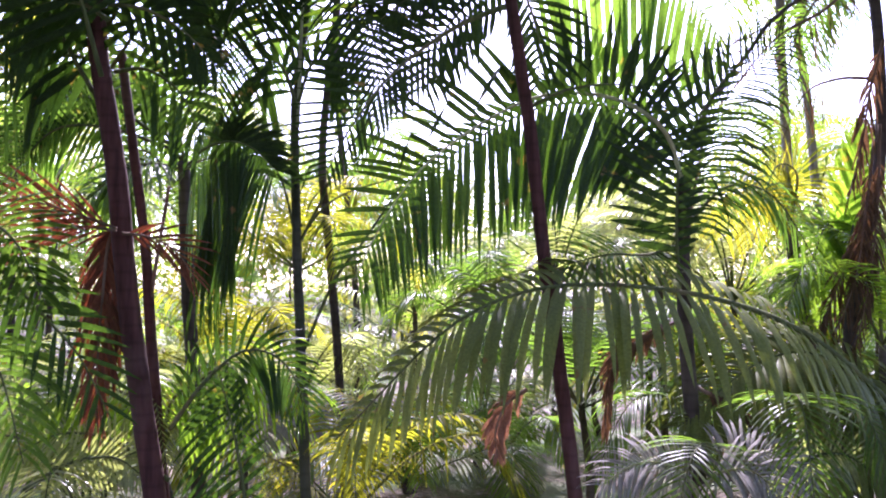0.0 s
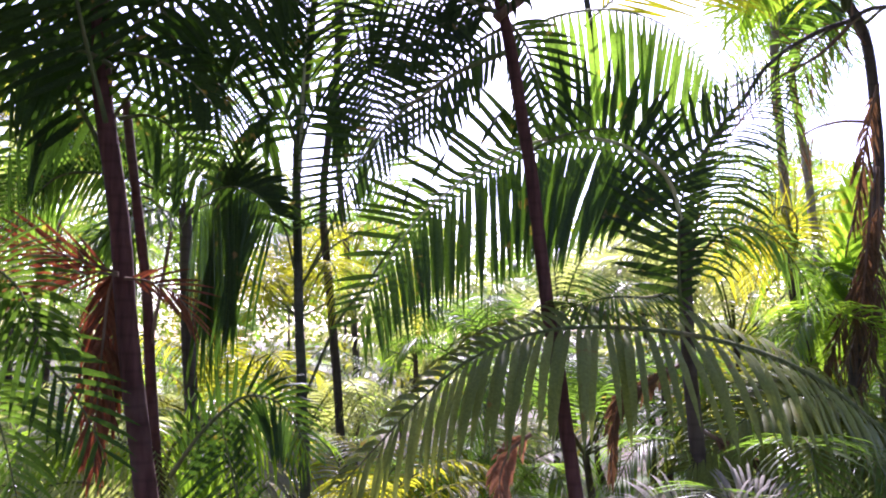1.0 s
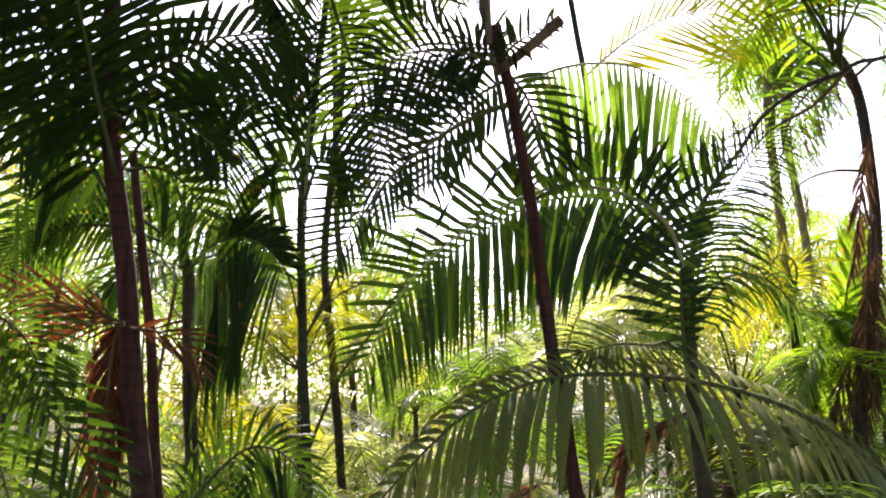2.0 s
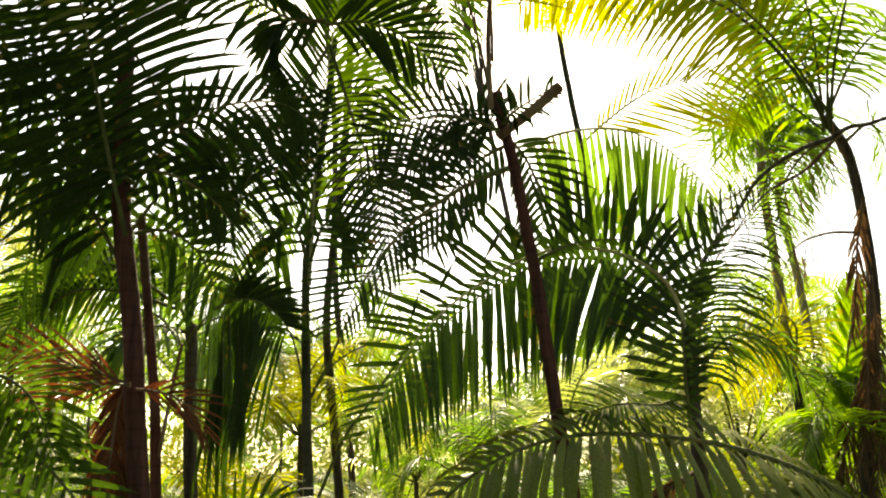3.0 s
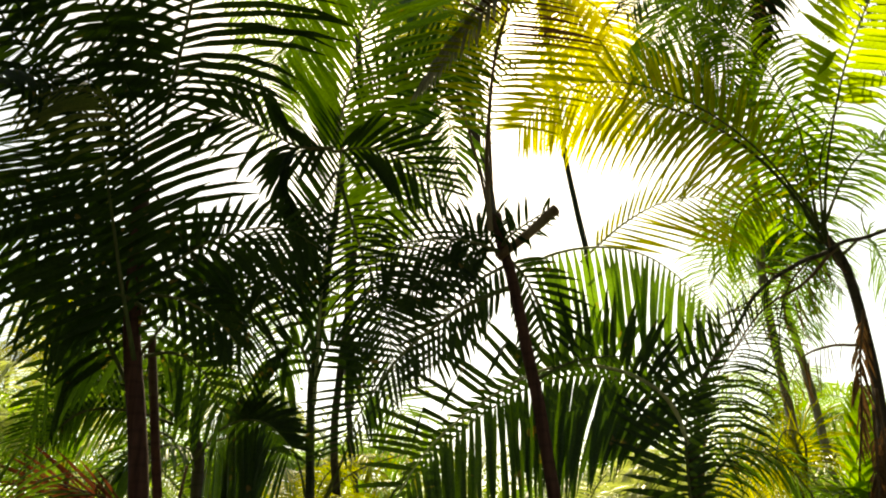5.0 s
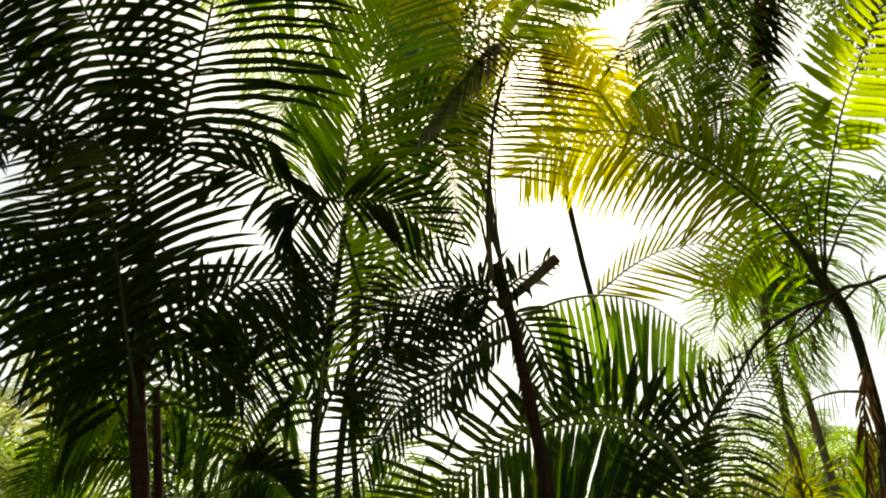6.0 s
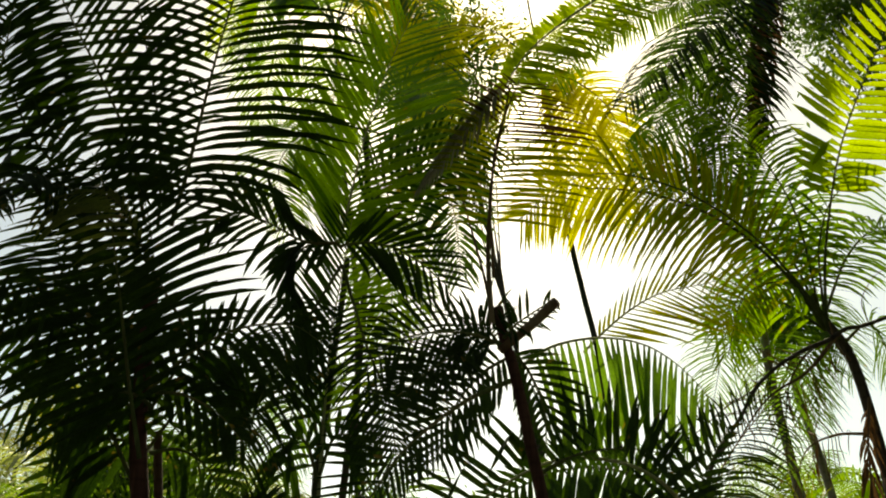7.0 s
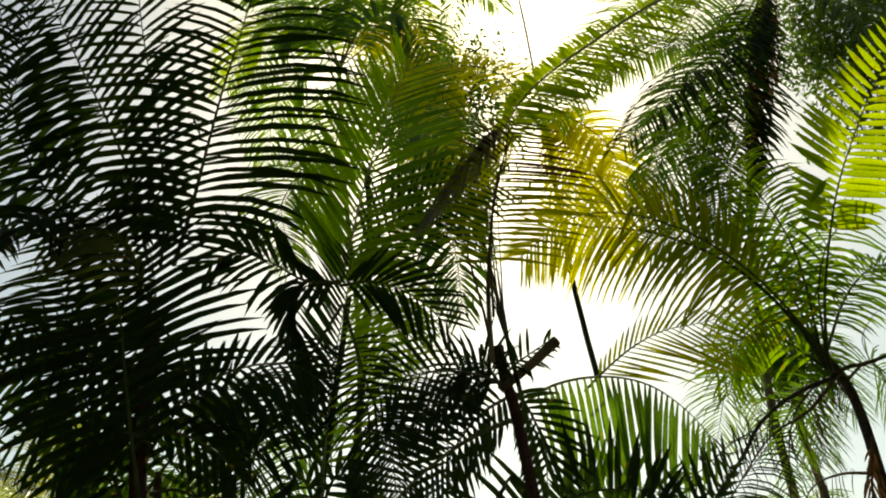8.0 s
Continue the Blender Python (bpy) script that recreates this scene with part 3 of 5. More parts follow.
frond(slender_palm, [(-0.86, 4.85, 2.68), (-0.94, 4.85, 2.92), (-1.05, 4.85, 2.94), (-1.11, 4.85, 2.69)], length=0.54, leaf=MID, face=80, angle=((50, 30), (75, 25)), sides=(0.33, 1.00), droop=(0.2, 1.1), width=0.040, gap=0.054, start=0.1, even=0.45, lift=0.06, ragged=0.02, seed=648)
frond(slender_palm, [(-0.86, 4.90, 2.73), (-0.78, 4.90, 2.96), (-0.66, 4.90, 2.96), (-0.56, 4.90, 2.76)], length=0.47, leaf=MID, face=80, angle=((75, 25), (50, 30)), sides=(1.00, 0.46), droop=(1.1, 0.2), width=0.036, gap=0.054, start=0.1, even=0.45, lift=0.06, ragged=0.02, seed=659)
frond(slender_palm, [(-0.88, 4.95, 2.89), (-0.95, 4.95, 3.23), (-1.09, 4.95, 3.42), (-1.27, 4.95, 3.43), (-1.44, 4.95, 3.24)], length=0.53, leaf=DEEP, face=85, angle=((60, 35), (75, 35)), sides=(0.64, 1.00), droop=(0.2, 0.8), width=0.034, gap=0.053, start=0.15, even=0.45, lift=0.06, ragged=0.02, seed=660)
frond(slender_palm, [(-0.80, 4.90, 4.37), (-1.04, 4.80, 4.33), (-1.11, 4.75, 4.04), (-0.86, 4.75, 3.47)], length=0.34, leaf=DEEP, face=70, angle=(22, 6), droop=0.3, width=0.04, gap=0.07, ragged=0.03, start=0.3, seed=41)
frond(slender_palm, [(-0.80, 4.90, 4.37), (-1.04, 4.84, 4.30), (-1.10, 4.84, 3.99), (-0.85, 4.90, 3.37)], length=0.31, leaf=DEEP, face=60, angle=(22, 6), droop=0.3, width=0.04, gap=0.07, ragged=0.03, start=0.3, seed=541)
frond(slender_palm, [(-0.77, 4.90, 4.19), (-1.06, 4.80, 3.57), (-1.25, 4.70, 3.09), (-1.31, 4.70, 2.59)], length=0.5, leaf=DEEP, face=75, droop=0.4, width=0.02, seed=44)
frond(slender_palm, [(-0.76, 4.90, 4.19), (-0.57, 4.80, 3.55), (-0.41, 4.70, 3.13), (-0.36, 4.70, 2.72)], length=0.5, leaf=DEEP, face=75, droop=0.4, width=0.02, seed=45)
stick(slender_palm, [(-0.88, 5.00, 1.87), (-0.75, 4.95, 2.10), (-0.62, 4.90, 2.36), (-0.39, 4.80, 2.66)], 0.011, 0.005, STALK, "petiole")
stick(slender_palm, [(-0.87, 5.00, 1.90), (-0.73, 5.00, 2.10), (-0.56, 5.00, 2.21), (-0.32, 5.00, 2.28)], 0.008, 0.004, STALK, "petiole")
stick(slender_palm, [(-0.83, 5.00, 1.26), (-0.65, 4.95, 1.66), (-0.45, 4.90, 1.93), (-0.24, 4.80, 2.22)], 0.011, 0.006, STALK, "petiole")
stick(slender_palm, [(-0.89, 5.00, 1.93), (-0.95, 5.00, 2.21), (-1.04, 5.00, 2.41)], 0.009, 0.005, STALK, "petiole")

leaning_palm = palm("palm_tree", [(0.78, 4.60, -0.10), (0.72, 4.60, 0.48), (0.62, 4.60, 1.35), (0.57, 4.60, 1.72), (0.47, 4.60, 2.60), (0.38, 4.60, 3.24), (0.32, 4.60, 3.50), (0.30, 4.60, 3.70)], 0.042, 0.032, RED_BARK, "leaning palm with a thin reddish trunk and ragged crown")
# crown against the sky: its shade comes from the DEEP colour
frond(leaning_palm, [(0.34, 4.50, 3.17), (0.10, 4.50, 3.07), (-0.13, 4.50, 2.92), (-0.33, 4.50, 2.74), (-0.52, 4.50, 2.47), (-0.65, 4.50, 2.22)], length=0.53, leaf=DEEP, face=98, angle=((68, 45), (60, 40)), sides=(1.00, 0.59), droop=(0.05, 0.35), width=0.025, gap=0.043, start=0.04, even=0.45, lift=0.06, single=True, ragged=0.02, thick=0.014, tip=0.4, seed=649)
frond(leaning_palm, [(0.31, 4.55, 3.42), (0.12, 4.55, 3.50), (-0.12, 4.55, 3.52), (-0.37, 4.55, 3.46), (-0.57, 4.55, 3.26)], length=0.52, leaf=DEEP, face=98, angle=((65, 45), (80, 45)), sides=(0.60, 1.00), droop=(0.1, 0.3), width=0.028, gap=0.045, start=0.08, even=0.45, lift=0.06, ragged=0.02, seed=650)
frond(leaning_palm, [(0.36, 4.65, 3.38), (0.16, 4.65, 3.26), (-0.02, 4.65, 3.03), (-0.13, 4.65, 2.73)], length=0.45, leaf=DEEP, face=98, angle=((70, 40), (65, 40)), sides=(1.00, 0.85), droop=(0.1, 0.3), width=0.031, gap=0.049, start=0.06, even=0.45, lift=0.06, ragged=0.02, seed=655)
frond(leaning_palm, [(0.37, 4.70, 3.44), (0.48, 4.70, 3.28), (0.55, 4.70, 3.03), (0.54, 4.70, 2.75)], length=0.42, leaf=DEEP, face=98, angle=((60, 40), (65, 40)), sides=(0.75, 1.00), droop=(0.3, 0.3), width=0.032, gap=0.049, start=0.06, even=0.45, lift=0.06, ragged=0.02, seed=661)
frond(leaning_palm, [(0.91, 5.20, 3.59), (1.07, 5.20, 3.74), (1.29, 5.20, 3.91), (1.53, 5.20, 4.03), (1.81, 5.20, 4.08), (2.15, 5.20, 4.16)], length=0.73, leaf=GOLD, face=98, angle=((52, 42), (40, 25)), sides=(1.00, 0.34), droop=(0.08, 0.05), width=0.021, gap=0.050, start=0.15, even=0.45, lift=0.06, single=True, ragged=0.02, stalk=PALE_STALK, thick=0.009, seed=652)
frond(leaning_palm, [(0.40, 4.90, 3.37), (0.66, 4.90, 3.53), (0.98, 4.90, 3.58), (1.27, 4.90, 3.52), (1.49, 4.90, 3.35), (1.67, 4.90, 3.10)], length=0.89, leaf=GREEN, face=98, angle=((108, 40), (50, 40)), sides=(1.00, 0.00), droop=(0.7, 0.2), width=0.042, gap=0.045, start=0.1, even=0.45, lift=0.06, single=True, ragged=0.02, stalk=PALE_STALK, tip=0.35, seed=651)
frond(leaning_palm, [(0.25, 4.50, 3.55), (0.25, 4.50, 4.03), (0.29, 4.50, 4.46), (0.34, 4.50, 4.83), (0.42, 4.50, 5.12), (0.55, 4.50, 5.45)], length=0.82, leaf=(GOLD, BROWN, 0.62), face=98, angle=((88, 72), (80, 55)), sides=(1.00, 0.60), droop=(0.22, 0.5), width=0.027, gap=0.046, start=0.3, even=0.45, lift=0.06, single=True, ragged=0.02, stalk=DRY_STALK, thick=0.015, tip=0.3, seed=653)
frond(leaning_palm, [(0.48, 4.80, 1.05), (0.36, 4.80, 0.96), (0.30, 4.80, 0.81), (0.31, 4.80, 0.66)], length=0.17, leaf=AMBER, face=75, angle=((45, 20), (45, 20)), sides=(0.90, 1.00), droop=(0.8, 0.8), width=0.031, gap=0.024, start=0.05, even=1, lift=0.06, single=True, ragged=0.1, stalk=DRY_STALK, label='amber dead frond low on the trunk', seed=656)
frond(leaning_palm, [(0.31, 4.60, 3.46), (0.37, 4.50, 3.51), (0.48, 4.50, 3.59), (0.65, 4.50, 3.70)], length=0.2, leaf=DEEP, face=80, droop=0.3, width=0.024, gap=0.03, ragged=0.2, torn=0.2, seed=46)
frond(leaning_palm, [(0.30, 4.60, 3.42), (0.22, 4.60, 3.55), (0.08, 4.60, 3.58), (-0.11, 4.60, 3.36)], length=0.35, leaf=DEEP, face=75, droop=0.4, ragged=0.1, seed=47)
frond(leaning_palm, [(0.32, 4.60, 3.46), (0.12, 4.60, 3.43), (-0.12, 4.50, 3.27), (-0.39, 4.50, 3.06)], length=0.4, leaf=DEEP, width=0.018, face=70, droop=0.3, angle=(70, 40), seed=50)
frond(leaning_palm, [(0.28, 4.60, 3.91), (0.30, 4.55, 4.58), (0.47, 4.50, 5.40), (0.25, 4.50, 5.18), (-0.18, 4.50, 4.57)], length=0.3, leaf=GREY, stalk=DRY_STALK, face=70, angle=(30, 12), droop=0.9, start=0.62, gap=0.025, width=0.018, thick=0.008, label='grey withered frond, folded and hanging', seed=54)
stick(leaning_palm, [(0.29, 4.55, 3.38), (0.45, 4.50, 3.49), (0.66, 4.45, 3.66)], 0.026, 0.034, DRY_STALK, "petiole", "broken dead petiole stub")
stick(leaning_palm, [(0.27, 4.60, 3.59), (0.21, 4.60, 3.98), (0.08, 4.60, 4.62)], 0.012, 0.006, DRY_STALK, "petiole")
frond(leaning_palm, [(0.45, 4.60, 2.62), (0.73, 4.70, 2.76), (1.04, 4.80, 2.81), (1.43, 4.90, 2.77)], length=0.42, leaf=GREEN, face=80, angle=(58, 45), droop=0.05, sides=(0.2, 1), torn=0.25, width=0.04, gap=0.05, seed=55)

middle_palm = palm("palm_tree", [(1.55, 5.00, -0.10), (1.52, 5.00, 0.39), (1.46, 5.00, 1.19), (1.44, 5.00, 1.73), (1.45, 5.00, 2.34)], 0.05, 0.04, BARK, "palm with a dark fibrous trunk and a long arching frond")
# shade coloured in: upper leaflets DEEP, lower ones MID
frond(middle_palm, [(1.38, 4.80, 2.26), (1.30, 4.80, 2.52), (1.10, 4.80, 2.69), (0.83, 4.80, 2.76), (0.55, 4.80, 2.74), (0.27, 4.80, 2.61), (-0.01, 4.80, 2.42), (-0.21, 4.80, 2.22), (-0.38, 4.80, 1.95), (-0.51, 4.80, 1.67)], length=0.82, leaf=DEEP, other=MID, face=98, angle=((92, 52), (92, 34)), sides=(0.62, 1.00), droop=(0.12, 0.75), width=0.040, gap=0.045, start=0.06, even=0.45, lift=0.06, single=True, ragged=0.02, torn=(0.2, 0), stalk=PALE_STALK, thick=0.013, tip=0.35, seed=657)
frond(middle_palm, [(1.47, 5.10, 2.31), (1.37, 5.10, 2.52), (1.15, 5.10, 2.70), (0.88, 5.10, 2.77), (0.59, 5.10, 2.74), (0.29, 5.10, 2.60), (-0.00, 5.10, 2.40), (-0.24, 5.10, 2.17), (-0.40, 5.10, 1.89)], length=0.80, leaf=MID, face=98, angle=((66, 36), (90, 34)), sides=(0.28, 1.00), droop=(0.12, 0.75), width=0.041, gap=0.052, start=0.1, even=0.45, lift=0.06, ragged=0.02, seed=658)
frond(middle_palm, [(1.39, 4.90, 1.59), (1.35, 4.80, 2.05), (1.41, 4.80, 2.48), (1.70, 4.80, 2.94)], length=0.5, leaf=DEEP, face=85, angle=(75, 35), droop=0.1, single=True, width=0.044, gap=0.055, sides=(0.4, 1), even=0.4, seed=58)
frond(middle_palm, [(1.45, 5.00, 1.73), (1.52, 5.00, 2.24), (1.65, 5.00, 2.69), (2.09, 5.00, 3.18)], length=0.5, leaf=DEEP, stalk=DRY_STALK, face=70, droop=1.0, width=0.018, seed=59)
frond(middle_palm, [(1.46, 5.00, 2.00), (1.72, 5.00, 2.24), (2.00, 5.00, 2.17), (2.26, 5.00, 1.76)], length=0.4, leaf=GREEN, face=45, droop=0.8, width=0.016, seed=60)
frond(middle_palm, [(1.45, 5.00, 1.90), (1.19, 4.80, 1.82), (0.92, 4.60, 1.81), (0.66, 4.50, 1.75)], length=0.35, leaf=GREEN, face=40, droop=0.4, seed=61)
frond(middle_palm, [(1.46, 5.00, 1.46), (1.18, 4.90, 1.33), (0.99, 4.90, 1.17), (0.94, 4.90, 0.77)], length=0.18, leaf=BROWN, stalk=DRY_STALK, face=70, angle=(35, 12), droop=0.9, width=0.02, gap=0.02, label='dark withered frond folded against the stem', seed=62)
frond(middle_palm, [(1.48, 5.00, 1.06), (1.68, 4.95, 0.93), (1.83, 4.90, 0.77), (1.76, 4.90, 0.45)], length=0.16, leaf=BROWN, stalk=DRY_STALK, face=70, angle=(35, 12), droop=0.9, width=0.02, gap=0.02, seed=63)


near_palm = palm("palm_tree", [(3.35, 5.40, -0.10), (3.25, 5.40, 0.25), (3.16, 5.40, 0.52), (3.10, 5.40, 0.74)], 0.06, 0.055, BARK, "palm whose broad olive frond arches across the undergrowth")
frond(near_palm, [(3.10, 5.40, 0.69), (2.00, 4.79, 1.41), (0.92, 4.42, 1.64), (0.14, 4.34, 1.49), (-0.58, 4.50, 0.81)], length=0.780, leaf=OLIVE, face=38, angle=(100, 40), droop=0.95, single=True, width=0.051, gap=0.066, thick=0.018, start=0.1, sides=(0.55, 1), even=0.6, ragged=0.04, seed=64)
frond(near_palm, [(3.10, 5.40, 0.69), (2.46, 5.25, 1.17), (1.95, 5.09, 1.19), (1.38, 4.95, 0.81)], length=0.750, leaf=OLIVE, face=35, droop=1.1, width=0.045, seed=65)
frond(near_palm, [(3.10, 5.40, 0.69), (2.88, 5.25, 0.96), (2.44, 5.09, 0.78), (2.10, 4.95, 0.35)], length=0.750, leaf=OLIVE, face=35, droop=0.9, width=0.045, seed=67)

right_palm = palm("palm_tree", [(2.68, 5.60, 0.24), (2.72, 5.60, 1.29), (2.86, 5.60, 2.05), (2.97, 5.60, 2.63), (2.95, 5.60, 3.58), (2.81, 5.60, 3.95)], 0.046, 0.034, BARK, "tall curved palm trunk with hanging dead leaf bases")
frond(right_palm, [(2.72, 5.40, 3.77), (2.55, 5.40, 4.19), (2.29, 5.40, 4.56), (1.99, 5.40, 4.81), (1.61, 5.40, 4.98), (1.21, 5.40, 5.05), (0.84, 5.40, 5.01), (0.52, 5.40, 4.77)], length=0.82, leaf=(GOLD, YELLOW, 0.5), face=98, angle=((70, 40), (88, 45)), sides=(0.69, 1.00), droop=(0.25, 0.55), width=0.029, gap=0.059, start=0.1, even=0.45, lift=0.06, single=True, ragged=0.02, thick=0.016, tip=0.3, seed=668)
frond(right_palm, [(2.68, 5.30, 3.74), (2.78, 5.30, 4.23), (2.93, 5.30, 4.71), (3.13, 5.30, 5.23), (3.37, 5.30, 5.70), (3.72, 5.30, 6.29), (4.19, 5.30, 6.97)], length=0.56, leaf=LIME, face=98, angle=((76, 50), (84, 58)), sides=(1.00, 0.91), droop=(0.1, 0.02), width=0.081, gap=0.084, start=0.38, even=0.45, lift=0.06, single=True, ragged=0.02, thick=0.011, seed=671)
frond(right_palm, [(2.77, 5.50, 3.82), (2.81, 5.50, 4.14), (2.88, 5.50, 4.52), (3.08, 5.50, 4.93), (3.42, 5.50, 5.18)], length=0.68, leaf=GREEN, face=98, angle=((80, 40), (70, 40)), sides=(1.00, 0.64), droop=(1.1, 0.8), width=0.029, gap=0.077, start=0.25, even=0.45, lift=0.06, ragged=0.02, seed=672)
frond(right_palm, [(2.95, 5.90, 3.96), (2.63, 5.90, 4.23), (2.32, 5.90, 4.24), (2.04, 5.90, 3.96)], length=0.58, leaf=FRESH, face=98, angle=((60, 35), (70, 35)), sides=(0.75, 1.00), droop=(0.2, 0.6), width=0.034, gap=0.063, start=0.1, even=0.45, lift=0.06, ragged=0.02, seed=673)
frond(right_palm, [(3.00, 6.00, 4.00), (2.91, 6.00, 4.68), (2.65, 6.00, 5.25), (2.17, 6.00, 5.63), (1.68, 6.00, 5.71)], length=0.57, leaf=GREEN, face=98, angle=((70, 45), (80, 45)), sides=(1.00, 1.00), droop=(0.2, 0.5), width=0.036, gap=0.067, start=0.15, even=0.45, lift=0.06, ragged=0.02, seed=674)
frond(right_palm, [(2.95, 5.50, 3.29), (2.85, 5.50, 2.94), (2.79, 5.50, 2.59), (2.71, 5.50, 2.28)], length=0.26, leaf=BROWN, face=98, angle=((28, 12), (30, 12)), sides=(0.92, 1.00), droop=(0.9, 0.9), width=0.020, gap=0.040, start=0.05, even=1, lift=0.06, ragged=0.12, stalk=DRY_STALK, seed=679)
frond(right_palm, [(2.88, 5.50, 2.39), (2.76, 5.50, 2.01), (2.60, 5.50, 1.64), (2.48, 5.50, 1.35)], length=0.30, leaf=BROWN, face=98, angle=((30, 14), (34, 14)), sides=(0.86, 1.00), droop=(0.9, 0.9), width=0.019, gap=0.034, start=0.05, even=1, lift=0.06, ragged=0.12, stalk=DRY_STALK, seed=680)
frond(right_palm, [(2.71, 5.30, 3.80), (2.35, 5.30, 4.46), (1.87, 5.30, 4.92), (1.33, 5.30, 5.12), (0.89, 5.30, 5.04), (0.53, 5.30, 4.71)], length=0.76, leaf=(GOLD, YELLOW, 0.45), face=98, angle=((62, 40), (82, 35)), sides=(0.59, 1.00), droop=(0.2, 0.5), width=0.028, gap=0.058, start=0.2, even=0.45, lift=0.06, ragged=0.02, seed=677)
frond(right_palm, [(2.80, 5.60, 3.97), (2.66, 5.70, 4.64), (2.14, 5.80, 5.15), (1.58, 5.90, 5.12)], length=0.6, leaf=FRESH, face=70, angle=(80, 50), droop=0.7, width=0.026, start=0.15, seed=69)
frond(right_palm, [(2.80, 5.60, 3.97), (2.84, 5.70, 5.00), (2.57, 5.80, 5.84), (2.07, 5.90, 6.39)], length=0.6, leaf=FRESH, face=72, angle=(82, 50), droop=0.7, width=0.026, start=0.15, seed=70)
frond(right_palm, [(2.80, 5.60, 3.95), (2.59, 5.50, 4.20), (2.19, 5.40, 4.07), (1.97, 5.40, 3.59)], length=0.5, leaf=FRESH, face=45, droop=0.9, seed=73)
frond(right_palm, [(2.82, 5.60, 3.95), (3.13, 5.60, 4.47), (3.46, 5.60, 4.71), (3.77, 5.60, 4.54)], length=0.5, leaf=GREEN, face=50, droop=0.9, seed=74)
frond(right_palm, [(2.87, 5.50, 2.61), (2.77, 5.45, 2.11), (2.69, 5.45, 1.67), (2.47, 5.40, 1.19)], length=0.22, leaf=BROWN, stalk=DRY_STALK, face=75, angle=(30, 14), droop=0.8, width=0.012, gap=0.02, ragged=0.18, label='brown dead frond hanging from the trunk', seed=75)
frond(right_palm, [(2.91, 5.50, 2.72), (2.85, 5.45, 2.11), (2.77, 5.45, 1.59), (2.62, 5.40, 1.09)], length=0.2, leaf=BROWN, stalk=DRY_STALK, face=75, angle=(30, 14), droop=0.8, width=0.012, gap=0.02, ragged=0.18, seed=76)
frond(right_palm, [(2.80, 5.40, 3.74), (2.47, 5.30, 3.43), (2.10, 5.20, 3.20), (1.69, 5.10, 2.73)], length=0.4, leaf=BROWN, stalk=DRY_STALK, face=80, angle=(70, 40), droop=0.5, width=0.009, gap=0.035, ragged=0.2, torn=0.15, thick=0.014, label='withered frond stripped to thin dark strands', seed=77)
frond(right_palm, [(2.86, 5.50, 3.76), (2.63, 5.60, 3.67), (2.46, 5.70, 3.40), (2.37, 5.80, 2.83)], length=0.4, leaf=GREEN, face=70, droop=0.7, width=0.014, gap=0.03, ragged=0.1, seed=78)
frond(right_palm, [(2.89, 5.50, 3.72), (3.14, 5.60, 3.89), (3.28, 5.70, 3.70), (3.33, 5.80, 3.28)], length=0.4, leaf=GREEN, face=70, droop=0.7, width=0.014, gap=0.03, ragged=0.1, seed=79)
frond(right_palm, [(2.88, 5.50, 3.03), (2.68, 5.60, 3.05), (2.49, 5.70, 2.96), (2.36, 5.80, 2.62)], length=0.35, leaf=BROWN, stalk=DRY_STALK, face=70, droop=0.8, width=0.008, gap=0.03, ragged=0.25, torn=0.2, seed=80)
stick(right_palm, [(1.72, 5.00, 2.86), (1.60, 5.00, 2.72), (1.48, 4.95, 2.34), (1.45, 4.95, 1.90)], 0.013, 0.017, BARK, "dead_branch", "bare dark dead branch")
stick(right_palm, [(3.44, 5.30, 3.93), (2.99, 5.30, 3.77), (2.82, 5.30, 3.74), (2.68, 5.30, 3.66)], 0.013, 0.017, BARK, "dead_branch", "bare dark dead branch")
stick(right_palm, [(2.68, 5.30, 3.66), (2.41, 5.20, 3.54), (2.19, 5.20, 3.41), (2.01, 5.10, 3.25), (1.89, 5.10, 3.08), (1.63, 5.00, 2.79)], 0.017, 0.012, BARK, "dead_branch", "bare dark dead branch")
stick(right_palm, [(2.01, 5.10, 3.25), (1.80, 5.10, 3.14), (1.55, 5.10, 2.96), (1.35, 5.10, 2.89)], 0.006, 0.003, DRY_STALK, "twig")
stick(right_palm, [(2.19, 5.20, 3.41), (2.14, 5.20, 3.56), (1.97, 5.20, 3.65)], 0.005, 0.002, DRY_STALK, "twig")
stick(right_palm, [(1.89, 5.10, 3.08), (1.94, 5.10, 2.91), (1.86, 5.10, 2.73)], 0.005, 0.002, DRY_STALK, "twig")
stick(right_palm, [(2.99, 5.30, 3.77), (2.98, 5.30, 3.95), (3.11, 5.30, 4.13), (3.23, 5.30, 4.21)], 0.004, 0.002, DRY_STALK, "twig")
stick(right_palm, [(2.95, 5.60, 3.58), (2.81, 5.50, 3.72), (2.81, 5.50, 4.22)], 0.01, 0.005, DRY_STALK, "petiole")

pale_palm = palm("palm_tree", [(2.88, 6.50, -0.10), (2.79, 6.50, 1.24), (2.73, 6.50, 2.12), (2.69, 6.50, 3.02), (2.67, 6.50, 3.74), (2.70, 6.50, 4.23), (2.87, 6.50, 5.66), (3.20, 6.50, 7.02), (3.89, 6.50, 9.36)], 0.04, 0.034, PALE_BARK, "tall thin pale palm trunk behind the others", group="tall pale palms")
frond(pale_palm, [(3.89, 6.50, 9.36), (2.41, 5.90, 8.16), (1.37, 5.50, 7.12), (0.74, 5.30, 6.40), (0.43, 5.20, 5.81)], length=0.68, leaf=LIME, stalk=PALE_STALK, face=82, angle=(118, 95), droop=0.25, width=0.046, gap=0.042, single=True, thick=0.022, sides=(0.28, 1), start=0.2, seed=81)
